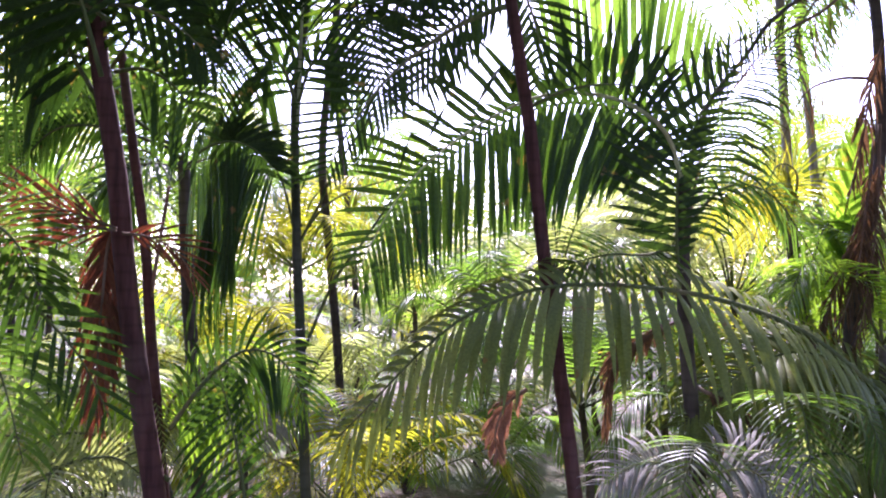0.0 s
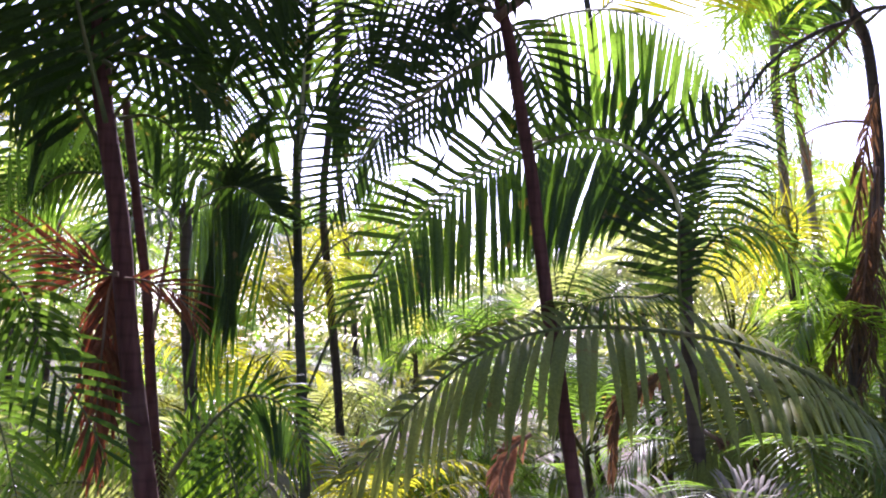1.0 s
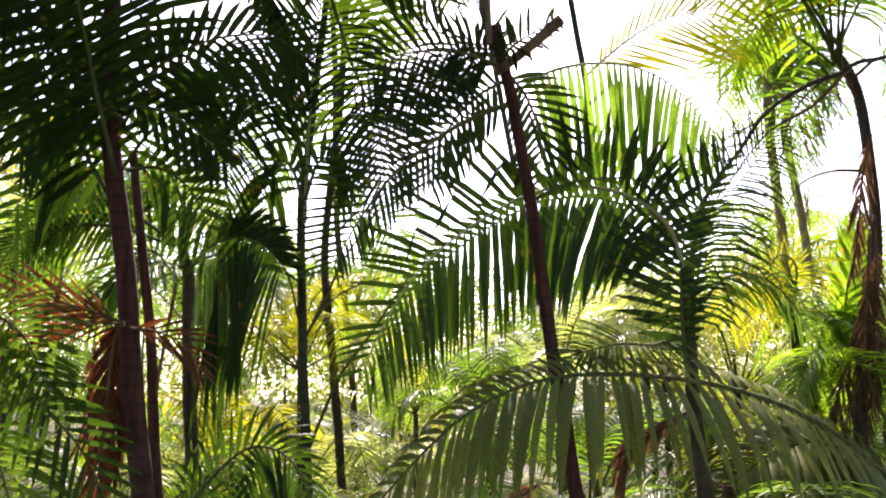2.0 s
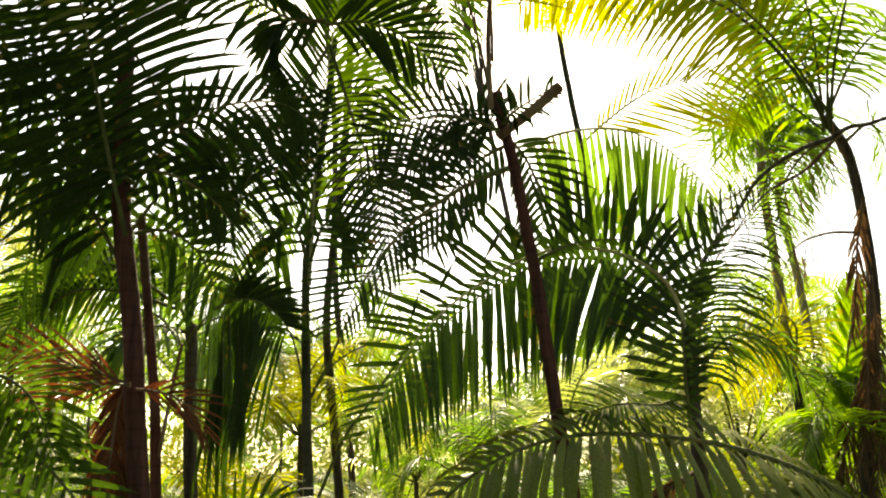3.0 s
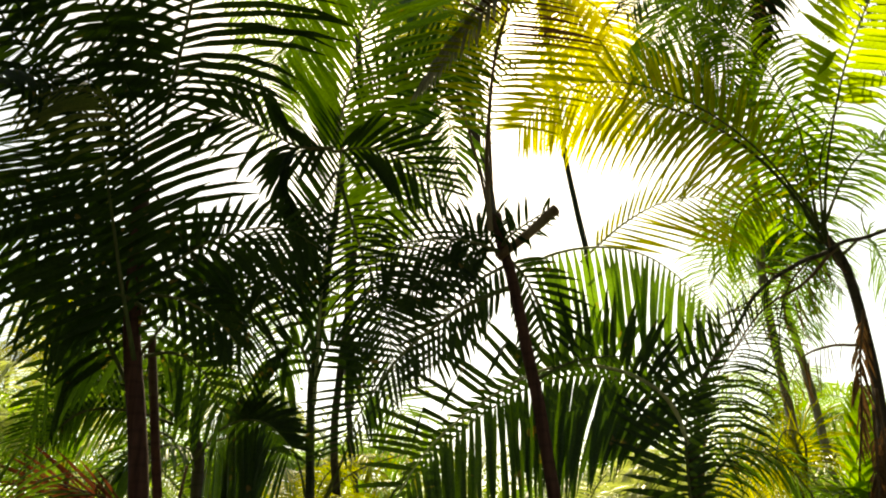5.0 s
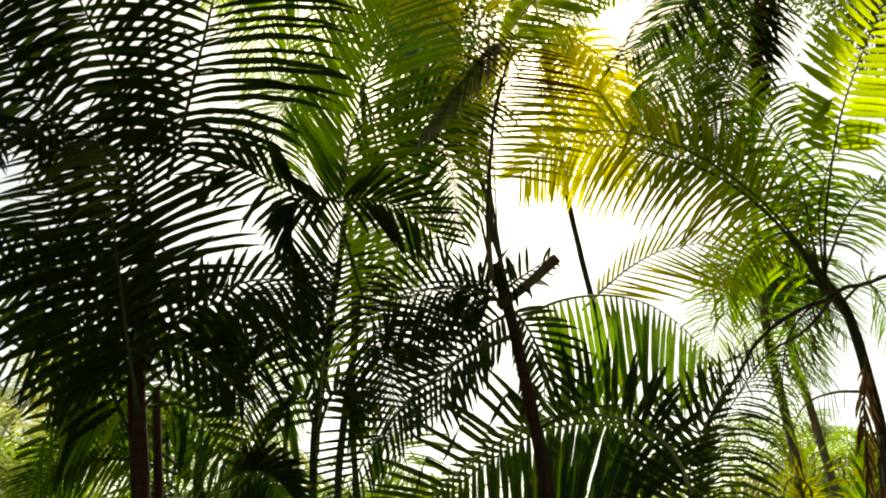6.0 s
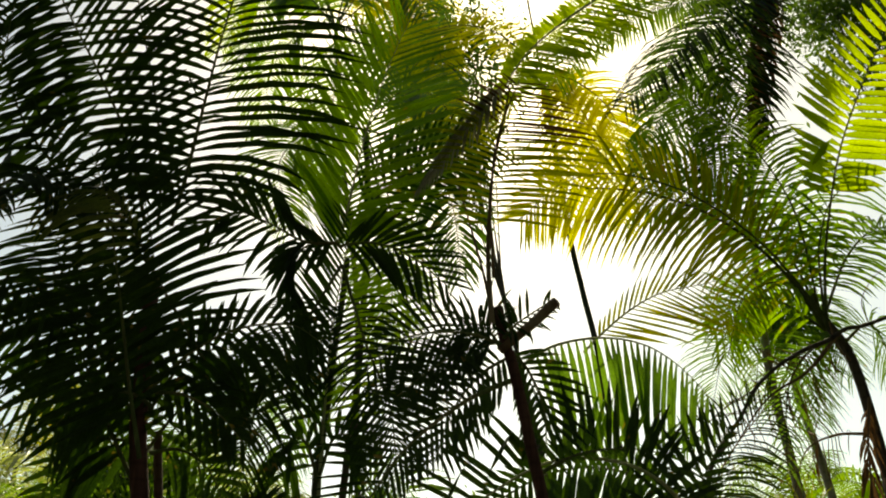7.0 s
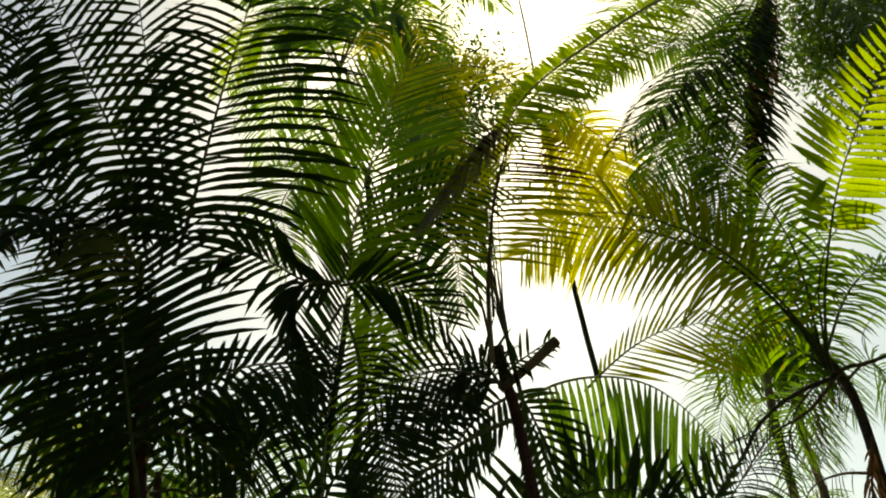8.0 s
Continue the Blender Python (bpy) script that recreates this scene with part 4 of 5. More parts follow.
frond(pale_palm, [(3.89, 6.50, 9.36), (3.47, 6.40, 8.03), (3.11, 6.30, 6.87), (2.88, 6.30, 5.92)], length=0.5, leaf=BROWN, stalk=DRY_STALK, face=70, angle=(40, 15), droop=1.2, width=0.024, label='brown dead frond hanging down the trunk', seed=82)
frond(pale_palm, [(3.85, 6.50, 9.18), (3.12, 6.30, 7.95), (2.37, 6.20, 7.19), (1.67, 6.10, 6.36)], length=0.7, width=0.027, gap=0.04, leaf=DEEP, face=50, droop=0.9, seed=83)
frond(pale_palm, [(3.85, 6.50, 9.18), (4.34, 6.30, 8.47), (4.55, 6.20, 7.60), (4.55, 6.10, 6.62)], length=0.7, width=0.027, gap=0.04, leaf=DEEP, face=50, droop=0.9, seed=84)
frond(pale_palm, [(3.85, 6.50, 9.18), (3.24, 6.30, 9.17), (2.81, 6.20, 8.37), (2.41, 6.10, 7.56)], length=0.7, width=0.027, gap=0.04, leaf=GREEN, face=60, droop=0.9, seed=85)
frond(pale_palm, [(3.89, 6.50, 9.36), (2.75, 6.20, 8.72), (1.73, 6.00, 7.74), (1.02, 5.90, 6.51)], length=0.7, leaf=FRESH, face=65, angle=(80, 45), droop=0.8, width=0.027, gap=0.04, seed=86)
frond(pale_palm, [(3.85, 6.50, 9.18), (2.84, 6.20, 7.87), (2.13, 6.10, 7.57), (1.50, 6.10, 7.15)], length=0.65, leaf=FRESH, face=60, angle=(80, 45), droop=0.9, width=0.027, gap=0.04, seed=87)
frond(pale_palm, [(3.81, 6.50, 8.99), (2.97, 6.30, 7.48), (2.43, 6.20, 6.54), (1.86, 6.10, 5.46)], length=0.65, leaf=GREEN, face=60, angle=(80, 45), droop=0.9, width=0.029, gap=0.04, seed=88)
frond(pale_palm, [(3.81, 6.50, 8.99), (3.17, 6.30, 7.31), (2.70, 6.20, 6.25), (2.32, 6.10, 5.21)], length=0.65, leaf=DEEP, face=60, angle=(80, 45), droop=0.9, width=0.029, gap=0.04, seed=89)
frond(pale_palm, [(3.81, 6.50, 8.99), (3.23, 6.60, 8.07), (2.48, 6.70, 7.23), (1.91, 6.80, 6.03)], length=0.7, leaf=GREEN, face=65, droop=0.8, width=0.028, seed=90)

pale_palm_b = palm("palm_tree", [(4.22, 9.00, -0.10), (4.11, 9.00, 1.71), (3.99, 9.00, 3.56), (3.89, 9.00, 4.44), (3.97, 9.00, 4.70)], 0.05, 0.04, PALE_BARK, "tall thin pale palm trunk behind the others", group="tall pale palms")
frond(pale_palm_b, [(3.97, 9.00, 4.70), (3.68, 8.80, 5.26), (3.48, 8.70, 5.44), (3.08, 8.60, 5.19)], length=0.7, leaf=FRESH, face=45, droop=1.0, seed=91)
frond(pale_palm_b, [(3.97, 9.00, 4.70), (3.88, 8.80, 5.26), (3.59, 8.70, 5.29), (3.27, 8.60, 4.23)], length=0.7, leaf=FRESH, face=60, droop=0.9, seed=92)
frond(pale_palm_b, [(3.97, 9.00, 4.70), (4.07, 8.80, 5.18), (4.28, 8.70, 5.13), (4.38, 8.60, 4.47)], length=0.7, leaf=GREEN, face=50, droop=0.9, seed=93)
frond(pale_palm_b, [(3.97, 9.00, 4.70), (3.94, 8.80, 5.18), (4.00, 8.70, 5.42), (3.93, 8.60, 4.02)], length=0.7, leaf=GREEN, face=60, droop=0.9, seed=94)
frond(pale_palm_b, [(3.97, 9.00, 4.70), (3.43, 8.60, 5.11), (2.99, 8.40, 4.78), (2.68, 8.20, 4.10)], length=0.7, leaf=FRESH, face=65, droop=0.6, width=0.022, gap=0.04, seed=95)
frond(pale_palm_b, [(3.97, 9.00, 4.70), (3.74, 8.60, 5.10), (3.81, 8.40, 4.62), (3.67, 8.20, 3.83)], length=0.7, leaf=GREEN, face=65, droop=0.6, width=0.022, gap=0.04, seed=96)

yellow_palm = palm("palm_tree", [(2.86, 6.00, -0.10), (2.62, 6.00, 1.27), (2.55, 6.00, 1.67), (2.51, 6.00, 2.10)], 0.045, 0.04, BARK, "small palm with bright yellow sunlit fronds")
frond(yellow_palm, [(2.51, 6.00, 2.10), (2.36, 5.90, 2.36), (2.12, 5.80, 2.32), (1.92, 5.70, 1.98)], length=0.5, leaf=YELLOW, face=55, droop=0.7, width=0.014, gap=0.02, even=0.5, seed=97)
frond(yellow_palm, [(2.51, 6.00, 2.10), (2.52, 5.90, 2.44), (2.32, 5.80, 2.46), (2.08, 5.60, 1.90)], length=0.5, leaf=GOLD, face=55, droop=0.7, width=0.014, gap=0.02, even=0.5, seed=98)

sapling_right = palm("palm_sapling", [(3.03, 6.20, -0.10), (3.00, 6.20, 1.18), (2.99, 6.20, 1.59), (2.97, 6.20, 1.93)], 0.03, 0.025, GREEN_BARK, "light green young palm beside the curved trunk")
frond(sapling_right, [(2.97, 6.20, 1.89), (3.00, 6.20, 2.18), (3.09, 6.20, 2.52), (3.17, 6.20, 2.86)], length=0.3, leaf=FRESH, face=85, angle=(50, 25), droop=0.1, width=0.036, seed=99)
frond(sapling_right, [(2.97, 6.20, 1.89), (2.85, 6.10, 2.09), (2.72, 6.00, 2.00), (2.58, 5.90, 1.59)], length=0.4, leaf=FRESH, face=60, droop=0.9, width=0.032, seed=100)
frond(sapling_right, [(2.97, 6.20, 1.89), (3.01, 6.10, 2.09), (2.87, 6.00, 1.76), (2.65, 5.90, 1.31)], length=0.4, leaf=FRESH, face=60, droop=0.9, width=0.032, seed=101)

yellow_crown_palm = palm("palm_tree", [(2.29, 9.37, -0.68), (2.26, 9.37, 1.72), (1.81, 9.37, 4.29), (1.74, 9.37, 5.20), (1.65, 9.37, 5.89), (1.56, 9.37, 6.71), (1.49, 9.37, 7.96), (1.41, 9.37, 9.48)], 0.04, 0.034, GREEN_BARK, "tall palm with a glowing yellow crown against the sky")
frond(yellow_crown_palm, [(1.41, 9.37, 9.48), (1.66, 9.23, 8.73), (1.70, 9.09, 7.76), (1.42, 8.95, 6.65)], length=0.71, leaf=YELLOW, face=70, droop=0.7, seed=102, width=0.03, gap=0.04, thick=0.016)
frond(yellow_crown_palm, [(1.41, 9.37, 9.48), (1.11, 9.37, 12.50), (0.36, 9.37, 12.69), (0.01, 9.23, 10.43)], length=0.57, leaf=GREEN, face=60, droop=1.0, start=0.4, seed=104, width=0.03, gap=0.04, thick=0.016)
frond(yellow_crown_palm, [(1.41, 9.37, 9.48), (1.76, 9.23, 8.92), (2.07, 8.95, 7.83), (2.12, 8.80, 6.62)], length=0.78, leaf=YELLOW, face=72, droop=0.6, width=0.043, seed=105, gap=0.04, thick=0.016)

rear_palm = palm("palm_tree", [(-0.77, 6.80, -0.05), (-0.88, 6.80, 1.41), (-0.95, 6.80, 2.15), (-0.99, 6.80, 2.85), (-0.87, 6.80, 4.12), (-0.81, 6.80, 5.75), (-0.86, 6.80, 6.73)], 0.036, 0.03, BARK, "palm with bright green crown behind slender stems")
frond(rear_palm, [(-0.86, 6.80, 6.73), (-0.43, 6.70, 7.15), (-0.01, 6.60, 6.83), (0.19, 6.50, 5.98)], length=0.7, leaf=GREEN, face=65, droop=0.6, width=0.027, seed=106)
frond(rear_palm, [(-0.86, 6.80, 6.73), (-1.36, 6.60, 6.61), (-1.66, 6.50, 6.14), (-1.47, 6.40, 5.37)], length=0.7, leaf=FRESH, face=65, droop=0.6, width=0.027, seed=107)
frond(rear_palm, [(-0.86, 6.80, 6.73), (-0.60, 6.70, 5.82), (-0.54, 6.60, 5.02), (-0.58, 6.50, 4.30)], length=0.7, leaf=FRESH, face=65, droop=0.6, width=0.027, seed=108)
frond(rear_palm, [(-0.86, 6.80, 6.73), (-0.31, 6.70, 6.41), (0.01, 6.60, 5.73), (0.09, 6.50, 4.83)], length=0.65, leaf=GREEN, face=65, droop=0.6, width=0.034, seed=109)

high_palm = palm("palm_tree", [(-1.24, 12.90, -1.53), (-1.36, 12.90, 1.76), (-1.63, 12.90, 4.41), (-1.70, 12.90, 7.47), (-2.06, 12.90, 10.74), (-2.28, 12.90, 13.79)], 0.0525, 0.045, BARK, "tall far palm with bright green crown high behind the stems")
frond(high_palm, [(-2.28, 12.90, 13.79), (-3.03, 12.75, 14.67), (-3.70, 12.60, 14.23), (-4.09, 12.45, 12.44)], length=1.27, leaf=FRESH, face=70, droop=0.6, width=0.054, gap=0.054, seed=111, thick=0.017)
frond(high_palm, [(-2.28, 12.90, 13.79), (-2.85, 12.90, 15.49), (-3.45, 12.90, 16.97), (-4.27, 12.90, 17.41)], length=1.27, leaf=GREEN, face=70, droop=0.6, width=0.054, gap=0.054, seed=113, thick=0.017)
frond(high_palm, [(-2.28, 12.90, 13.79), (-1.56, 12.75, 14.91), (-0.82, 12.60, 14.88), (-0.24, 12.45, 13.11)], length=1.27, leaf=GREEN, face=70, droop=0.6, width=0.054, gap=0.054, seed=114, thick=0.017)
frond(high_palm, [(-2.28, 12.90, 13.79), (-1.85, 12.90, 16.13), (-1.22, 12.90, 17.59), (-0.29, 12.75, 17.16)], length=1.27, leaf=FRESH, face=70, droop=0.6, width=0.054, gap=0.054, seed=115, thick=0.017)
frond(high_palm, [(-2.28, 12.90, 13.79), (-1.63, 12.60, 12.87), (-0.93, 12.45, 11.98), (-0.60, 12.30, 10.64)], length=1.27, leaf=FRESH, face=70, droop=0.6, width=0.054, gap=0.054, seed=116, thick=0.017)
frond(high_palm, [(-2.28, 12.90, 13.79), (-2.16, 12.45, 12.19), (-2.20, 12.30, 10.85), (-2.33, 12.15, 9.63)], length=1.27, leaf=FRESH, face=70, droop=0.6, width=0.054, gap=0.054, seed=117, thick=0.017)
frond(yellow_crown_palm, [(1.41, 9.37, 9.48), (0.49, 10.51, 9.42), (-0.36, 11.64, 10.66), (-1.11, 11.93, 13.28)], length=0.78, leaf=YELLOW, face=75, droop=0.5, width=0.043, seed=118, gap=0.04, thick=0.016)
frond(high_palm, [(-2.28, 12.90, 13.79), (-1.20, 12.75, 16.29), (0.07, 12.60, 16.22), (1.14, 12.60, 15.10)], length=1.35, leaf=FRESH, face=65, droop=1.0, width=0.054, gap=0.054, seed=119, thick=0.017)
frond(high_palm, [(-2.28, 12.90, 13.79), (-2.80, 13.20, 16.15), (-2.24, 13.50, 17.98), (-0.87, 13.50, 17.49)], length=1.35, leaf=FRESH, face=65, droop=1.0, width=0.054, gap=0.054, seed=120, thick=0.017)
frond(high_palm, [(-2.28, 12.90, 13.79), (-1.61, 13.20, 14.69), (-0.86, 13.20, 14.64), (0.09, 13.05, 13.01)], length=1.35, leaf=YELLOW, face=65, droop=1.0, width=0.054, gap=0.054, seed=121, thick=0.017)
frond(high_palm, [(-2.28, 12.90, 13.79), (-3.06, 13.20, 13.95), (-3.61, 13.20, 13.04), (-3.68, 13.05, 11.33)], length=1.35, leaf=FRESH, face=65, droop=1.0, width=0.054, gap=0.054, seed=122, thick=0.017)
frond(yellow_crown_palm, [(1.41, 9.37, 9.48), (0.85, 10.22, 11.05), (0.00, 10.79, 11.74), (-0.92, 11.08, 11.38)], length=0.85, leaf=YELLOW, face=70, droop=0.8, width=0.051, gap=0.048, seed=123, thick=0.016)
frond(yellow_crown_palm, [(1.41, 9.37, 9.48), (1.87, 9.23, 9.18), (2.26, 9.09, 8.54), (2.37, 8.95, 7.54)], length=0.85, leaf=YELLOW, face=70, droop=0.8, width=0.051, gap=0.048, seed=124, thick=0.016)
frond(high_palm, [(-2.28, 12.90, 13.79), (-2.85, 13.05, 14.95), (-3.73, 13.20, 16.39), (-4.63, 13.20, 16.27)], length=1.27, leaf=FRESH, face=70, droop=0.8, width=0.063, gap=0.057, seed=127, thick=0.017)
frond(high_palm, [(-2.28, 12.90, 13.79), (-1.73, 13.05, 15.57), (-1.11, 13.20, 16.41), (-0.36, 13.20, 14.95)], length=1.27, leaf=LIME, face=70, droop=0.8, width=0.063, gap=0.057, seed=128, thick=0.017)
frond(high_palm, [(-2.28, 12.90, 13.79), (-1.34, 13.05, 13.87), (-0.51, 13.05, 12.74), (-0.20, 12.90, 10.78)], length=1.27, leaf=LIME, face=70, droop=0.8, width=0.063, gap=0.057, seed=129, thick=0.017)
frond(high_palm, [(-2.28, 12.90, 13.79), (-1.19, 12.75, 14.56), (-0.35, 12.75, 13.86), (0.05, 12.60, 11.63)], length=1.27, leaf=YELLOW, face=70, droop=0.8, width=0.063, gap=0.057, seed=130, thick=0.017)
frond(high_palm, [(-2.28, 12.90, 13.79), (-3.41, 13.20, 15.48), (-4.33, 13.35, 15.33), (-4.80, 13.35, 13.70)], length=1.27, leaf=LIME, face=70, droop=0.8, width=0.063, gap=0.057, seed=131, thick=0.017)
frond(rear_palm, [(-0.86, 6.80, 3.90), (-1.12, 6.70, 3.95), (-1.39, 6.60, 3.69), (-1.49, 6.50, 3.04)], length=0.6, leaf=GREEN, face=65, droop=0.6, width=0.022, gap=0.03, seed=133)
frond(rear_palm, [(-0.90, 6.80, 2.90), (-0.68, 6.70, 3.06), (-0.44, 6.60, 2.89), (-0.30, 6.50, 2.37)], length=0.6, leaf=GREEN, face=65, droop=0.6, width=0.022, gap=0.03, seed=134)

low_palm = palm("palm_sapling", [(-1.46, 4.90, -0.10), (-1.59, 4.90, 0.41), (-1.62, 4.90, 0.55), (-1.64, 4.90, 0.68)], 0.03, 0.025, GREEN_BARK, "low young palm with arching dark fronds")
frond(low_palm, [(-1.01, 4.40, 0.39), (-1.06, 4.40, 0.71), (-1.12, 4.40, 0.97), (-1.17, 4.40, 1.17)], length=0.49, leaf=MID, face=90, angle=((60, 40), (120, 105)), sides=(0.40, 1.00), droop=(0.2, 0.5), width=0.029, gap=0.049, start=0.05, even=0.45, lift=0.06, single=True, ragged=0.02, seed=720)
frond(low_palm, [(-1.46, 4.50, 0.87), (-1.28, 4.50, 1.12), (-1.06, 4.50, 1.29), (-0.85, 4.50, 1.22), (-0.71, 4.50, 0.95)], length=0.39, leaf=MID, face=70, angle=((75, 40), (60, 40)), sides=(1.00, 0.75), droop=(1.0, 0.6), width=0.026, gap=0.043, start=0.1, even=0.45, lift=0.06, single=True, ragged=0.02, seed=724)
frond(low_palm, [(-1.64, 4.90, 0.68), (-1.45, 4.80, 1.03), (-1.15, 4.70, 1.21), (-0.76, 4.60, 1.04)], length=0.6, leaf=FRESH, face=35, droop=1.3, seed=135)
frond(low_palm, [(-1.64, 4.90, 0.68), (-1.53, 4.80, 1.01), (-1.25, 4.70, 1.06), (-1.09, 4.60, 0.73)], length=0.5, leaf=FRESH, face=45, droop=1.2, seed=136)
frond(low_palm, [(-1.64, 4.90, 0.68), (-1.79, 4.80, 1.01), (-2.10, 4.70, 1.06), (-2.36, 4.60, 0.79)], length=0.5, leaf=FRESH, face=40, droop=1.1, seed=137)

fern_palm = palm("palm_sapling", [(-1.70, 4.00, -0.10), (-1.80, 4.00, 0.42), (-1.81, 4.00, 0.50), (-1.83, 4.00, 0.57)], 0.025, 0.02, GREEN_BARK, "low sunlit palm seedling with yellow-green fronds")
frond(fern_palm, [(-1.46, 4.50, 0.60), (-1.76, 4.50, 0.81), (-2.06, 4.50, 0.84), (-2.35, 4.50, 0.69)], length=0.28, leaf=UNDER, face=40, angle=((65, 45), (75, 45)), sides=(0.75, 1.00), droop=(0.2, 0.6), width=0.017, gap=0.028, start=0.05, even=0.45, lift=0.06, ragged=0.02, seed=721)
frond(fern_palm, [(-2.18, 4.40, 0.57), (-1.95, 4.40, 0.71), (-1.72, 4.40, 0.74), (-1.57, 4.40, 0.65)], length=0.24, leaf=UNDER, face=70, angle=((75, 45), (65, 45)), sides=(1.00, 0.86), droop=(0.6, 0.2), width=0.017, gap=0.027, start=0.05, even=0.45, lift=0.06, ragged=0.02, seed=722)
frond(fern_palm, [(-2.04, 4.60, 0.52), (-2.19, 4.60, 0.73), (-2.38, 4.60, 0.82), (-2.56, 4.60, 0.76)], length=0.26, leaf=UNDER, face=70, angle=((65, 45), (75, 45)), sides=(0.86, 1.00), droop=(0.2, 0.6), width=0.018, gap=0.029, start=0.05, even=0.45, lift=0.06, ragged=0.02, seed=725)

corner_palm = palm("palm_sapling", [(-2.62, 4.00, -0.10), (-2.54, 4.00, 1.11), (-2.52, 4.00, 1.38), (-2.51, 4.00, 1.70)], 0.04, 0.035, BARK, "young palm with dark fronds beside the path")
frond(corner_palm, [(-2.18, 3.80, 1.87), (-2.02, 3.80, 1.71), (-1.83, 3.80, 1.51), (-1.65, 3.80, 1.31), (-1.50, 3.80, 1.03)], length=0.36, leaf=MID, face=90, angle=((58, 40), (52, 35)), sides=(0.96, 1.00), droop=(0.15, 0.15), width=0.031, gap=0.066, start=0.05, even=0.45, lift=0.06, single=True, ragged=0.02, seed=743)
frond(corner_palm, [(-2.51, 4.00, 1.70), (-2.24, 3.90, 1.94), (-1.97, 3.80, 1.85), (-1.76, 3.70, 1.55)], length=0.4, leaf=GREEN, width=0.028, gap=0.038, face=60, droop=0.5, seed=144)
frond(corner_palm, [(-2.51, 4.00, 1.70), (-2.23, 3.90, 1.49), (-2.01, 3.80, 1.24), (-1.84, 3.70, 0.85)], length=0.4, leaf=GREEN, width=0.028, gap=0.038, face=60, droop=0.6, seed=145)

# pale leaf colours stand in for sun on these low fronds
bright_sapling = palm("palm_sapling", [(1.42, 4.70, -0.10), (1.43, 4.70, 0.31), (1.43, 4.70, 0.40), (1.43, 4.70, 0.46)], 0.025, 0.02, BARK, "low palm seedling with fronds coloured pale as sunlit")
frond(bright_sapling, [(2.04, 4.80, 0.43), (1.94, 4.80, 0.65), (1.75, 4.80, 0.74), (1.53, 4.80, 0.67)], length=0.29, leaf=UNDER, face=70, angle=((65, 45), (75, 45)), sides=(0.75, 1.00), droop=(0.2, 0.6), width=0.016, gap=0.026, start=0.05, even=0.45, lift=0.06, ragged=0.02, seed=723)
frond(bright_sapling, [(1.99, 4.90, 0.41), (2.13, 4.90, 0.63), (2.33, 4.90, 0.66), (2.52, 4.90, 0.54)], length=0.27, leaf=UNDER, face=70, angle=((65, 45), (75, 45)), sides=(1.00, 0.86), droop=(0.6, 0.2), width=0.017, gap=0.027, start=0.05, even=0.45, lift=0.06, ragged=0.02, seed=726)
frond(bright_sapling, [(1.43, 4.70, 0.46), (1.56, 4.60, 0.69), (1.78, 4.60, 0.73), (1.98, 4.50, 0.62)], length=0.32, leaf=GREY, stalk=PALE_STALK, face=40, droop=0.6, width=0.02, gap=0.024, seed=146)
frond(bright_sapling, [(1.43, 4.70, 0.46), (1.46, 4.50, 0.63), (1.61, 4.40, 0.67), (1.77, 4.30, 0.53)], length=0.32, leaf=GREY, stalk=PALE_STALK, face=40, droop=0.6, width=0.02, gap=0.024, seed=147)
frond(bright_sapling, [(1.43, 4.70, 0.46), (1.28, 4.60, 0.64), (1.07, 4.60, 0.67), (0.83, 4.50, 0.57)], length=0.32, leaf=GREY, stalk=PALE_STALK, face=40, droop=0.6, width=0.02, gap=0.024, seed=148)

# whitish sunlight is coloured into this seedling with GREY
pale_sapling = palm("palm_sapling", [(-1.30, 5.50, 0.20), (-1.30, 5.50, 0.34), (-1.30, 5.50, 0.49)], 0.025, 0.02, BARK, "low palm seedling with fronds coloured pale as sunlit")
frond(pale_sapling, [(-1.30, 5.50, 0.49), (-1.16, 5.50, 0.69), (-0.98, 5.50, 0.78), (-0.75, 5.50, 0.71)], length=0.3, leaf=GREY, stalk=PALE_STALK, face=40, droop=0.6, width=0.02, gap=0.026, seed=149)
frond(pale_sapling, [(-1.30, 5.50, 0.49), (-1.42, 5.50, 0.67), (-1.60, 5.50, 0.71), (-1.78, 5.50, 0.56)], length=0.3, leaf=GREY, stalk=PALE_STALK, face=40, droop=0.6, width=0.02, gap=0.026, seed=150)
frond(pale_sapling, [(-1.30, 5.50, 0.49), (-1.29, 5.60, 0.69), (-1.17, 5.70, 0.83), (-1.03, 5.80, 0.89)], length=0.3, leaf=GREY, stalk=PALE_STALK, face=40, droop=0.6, width=0.02, gap=0.026, seed=151)

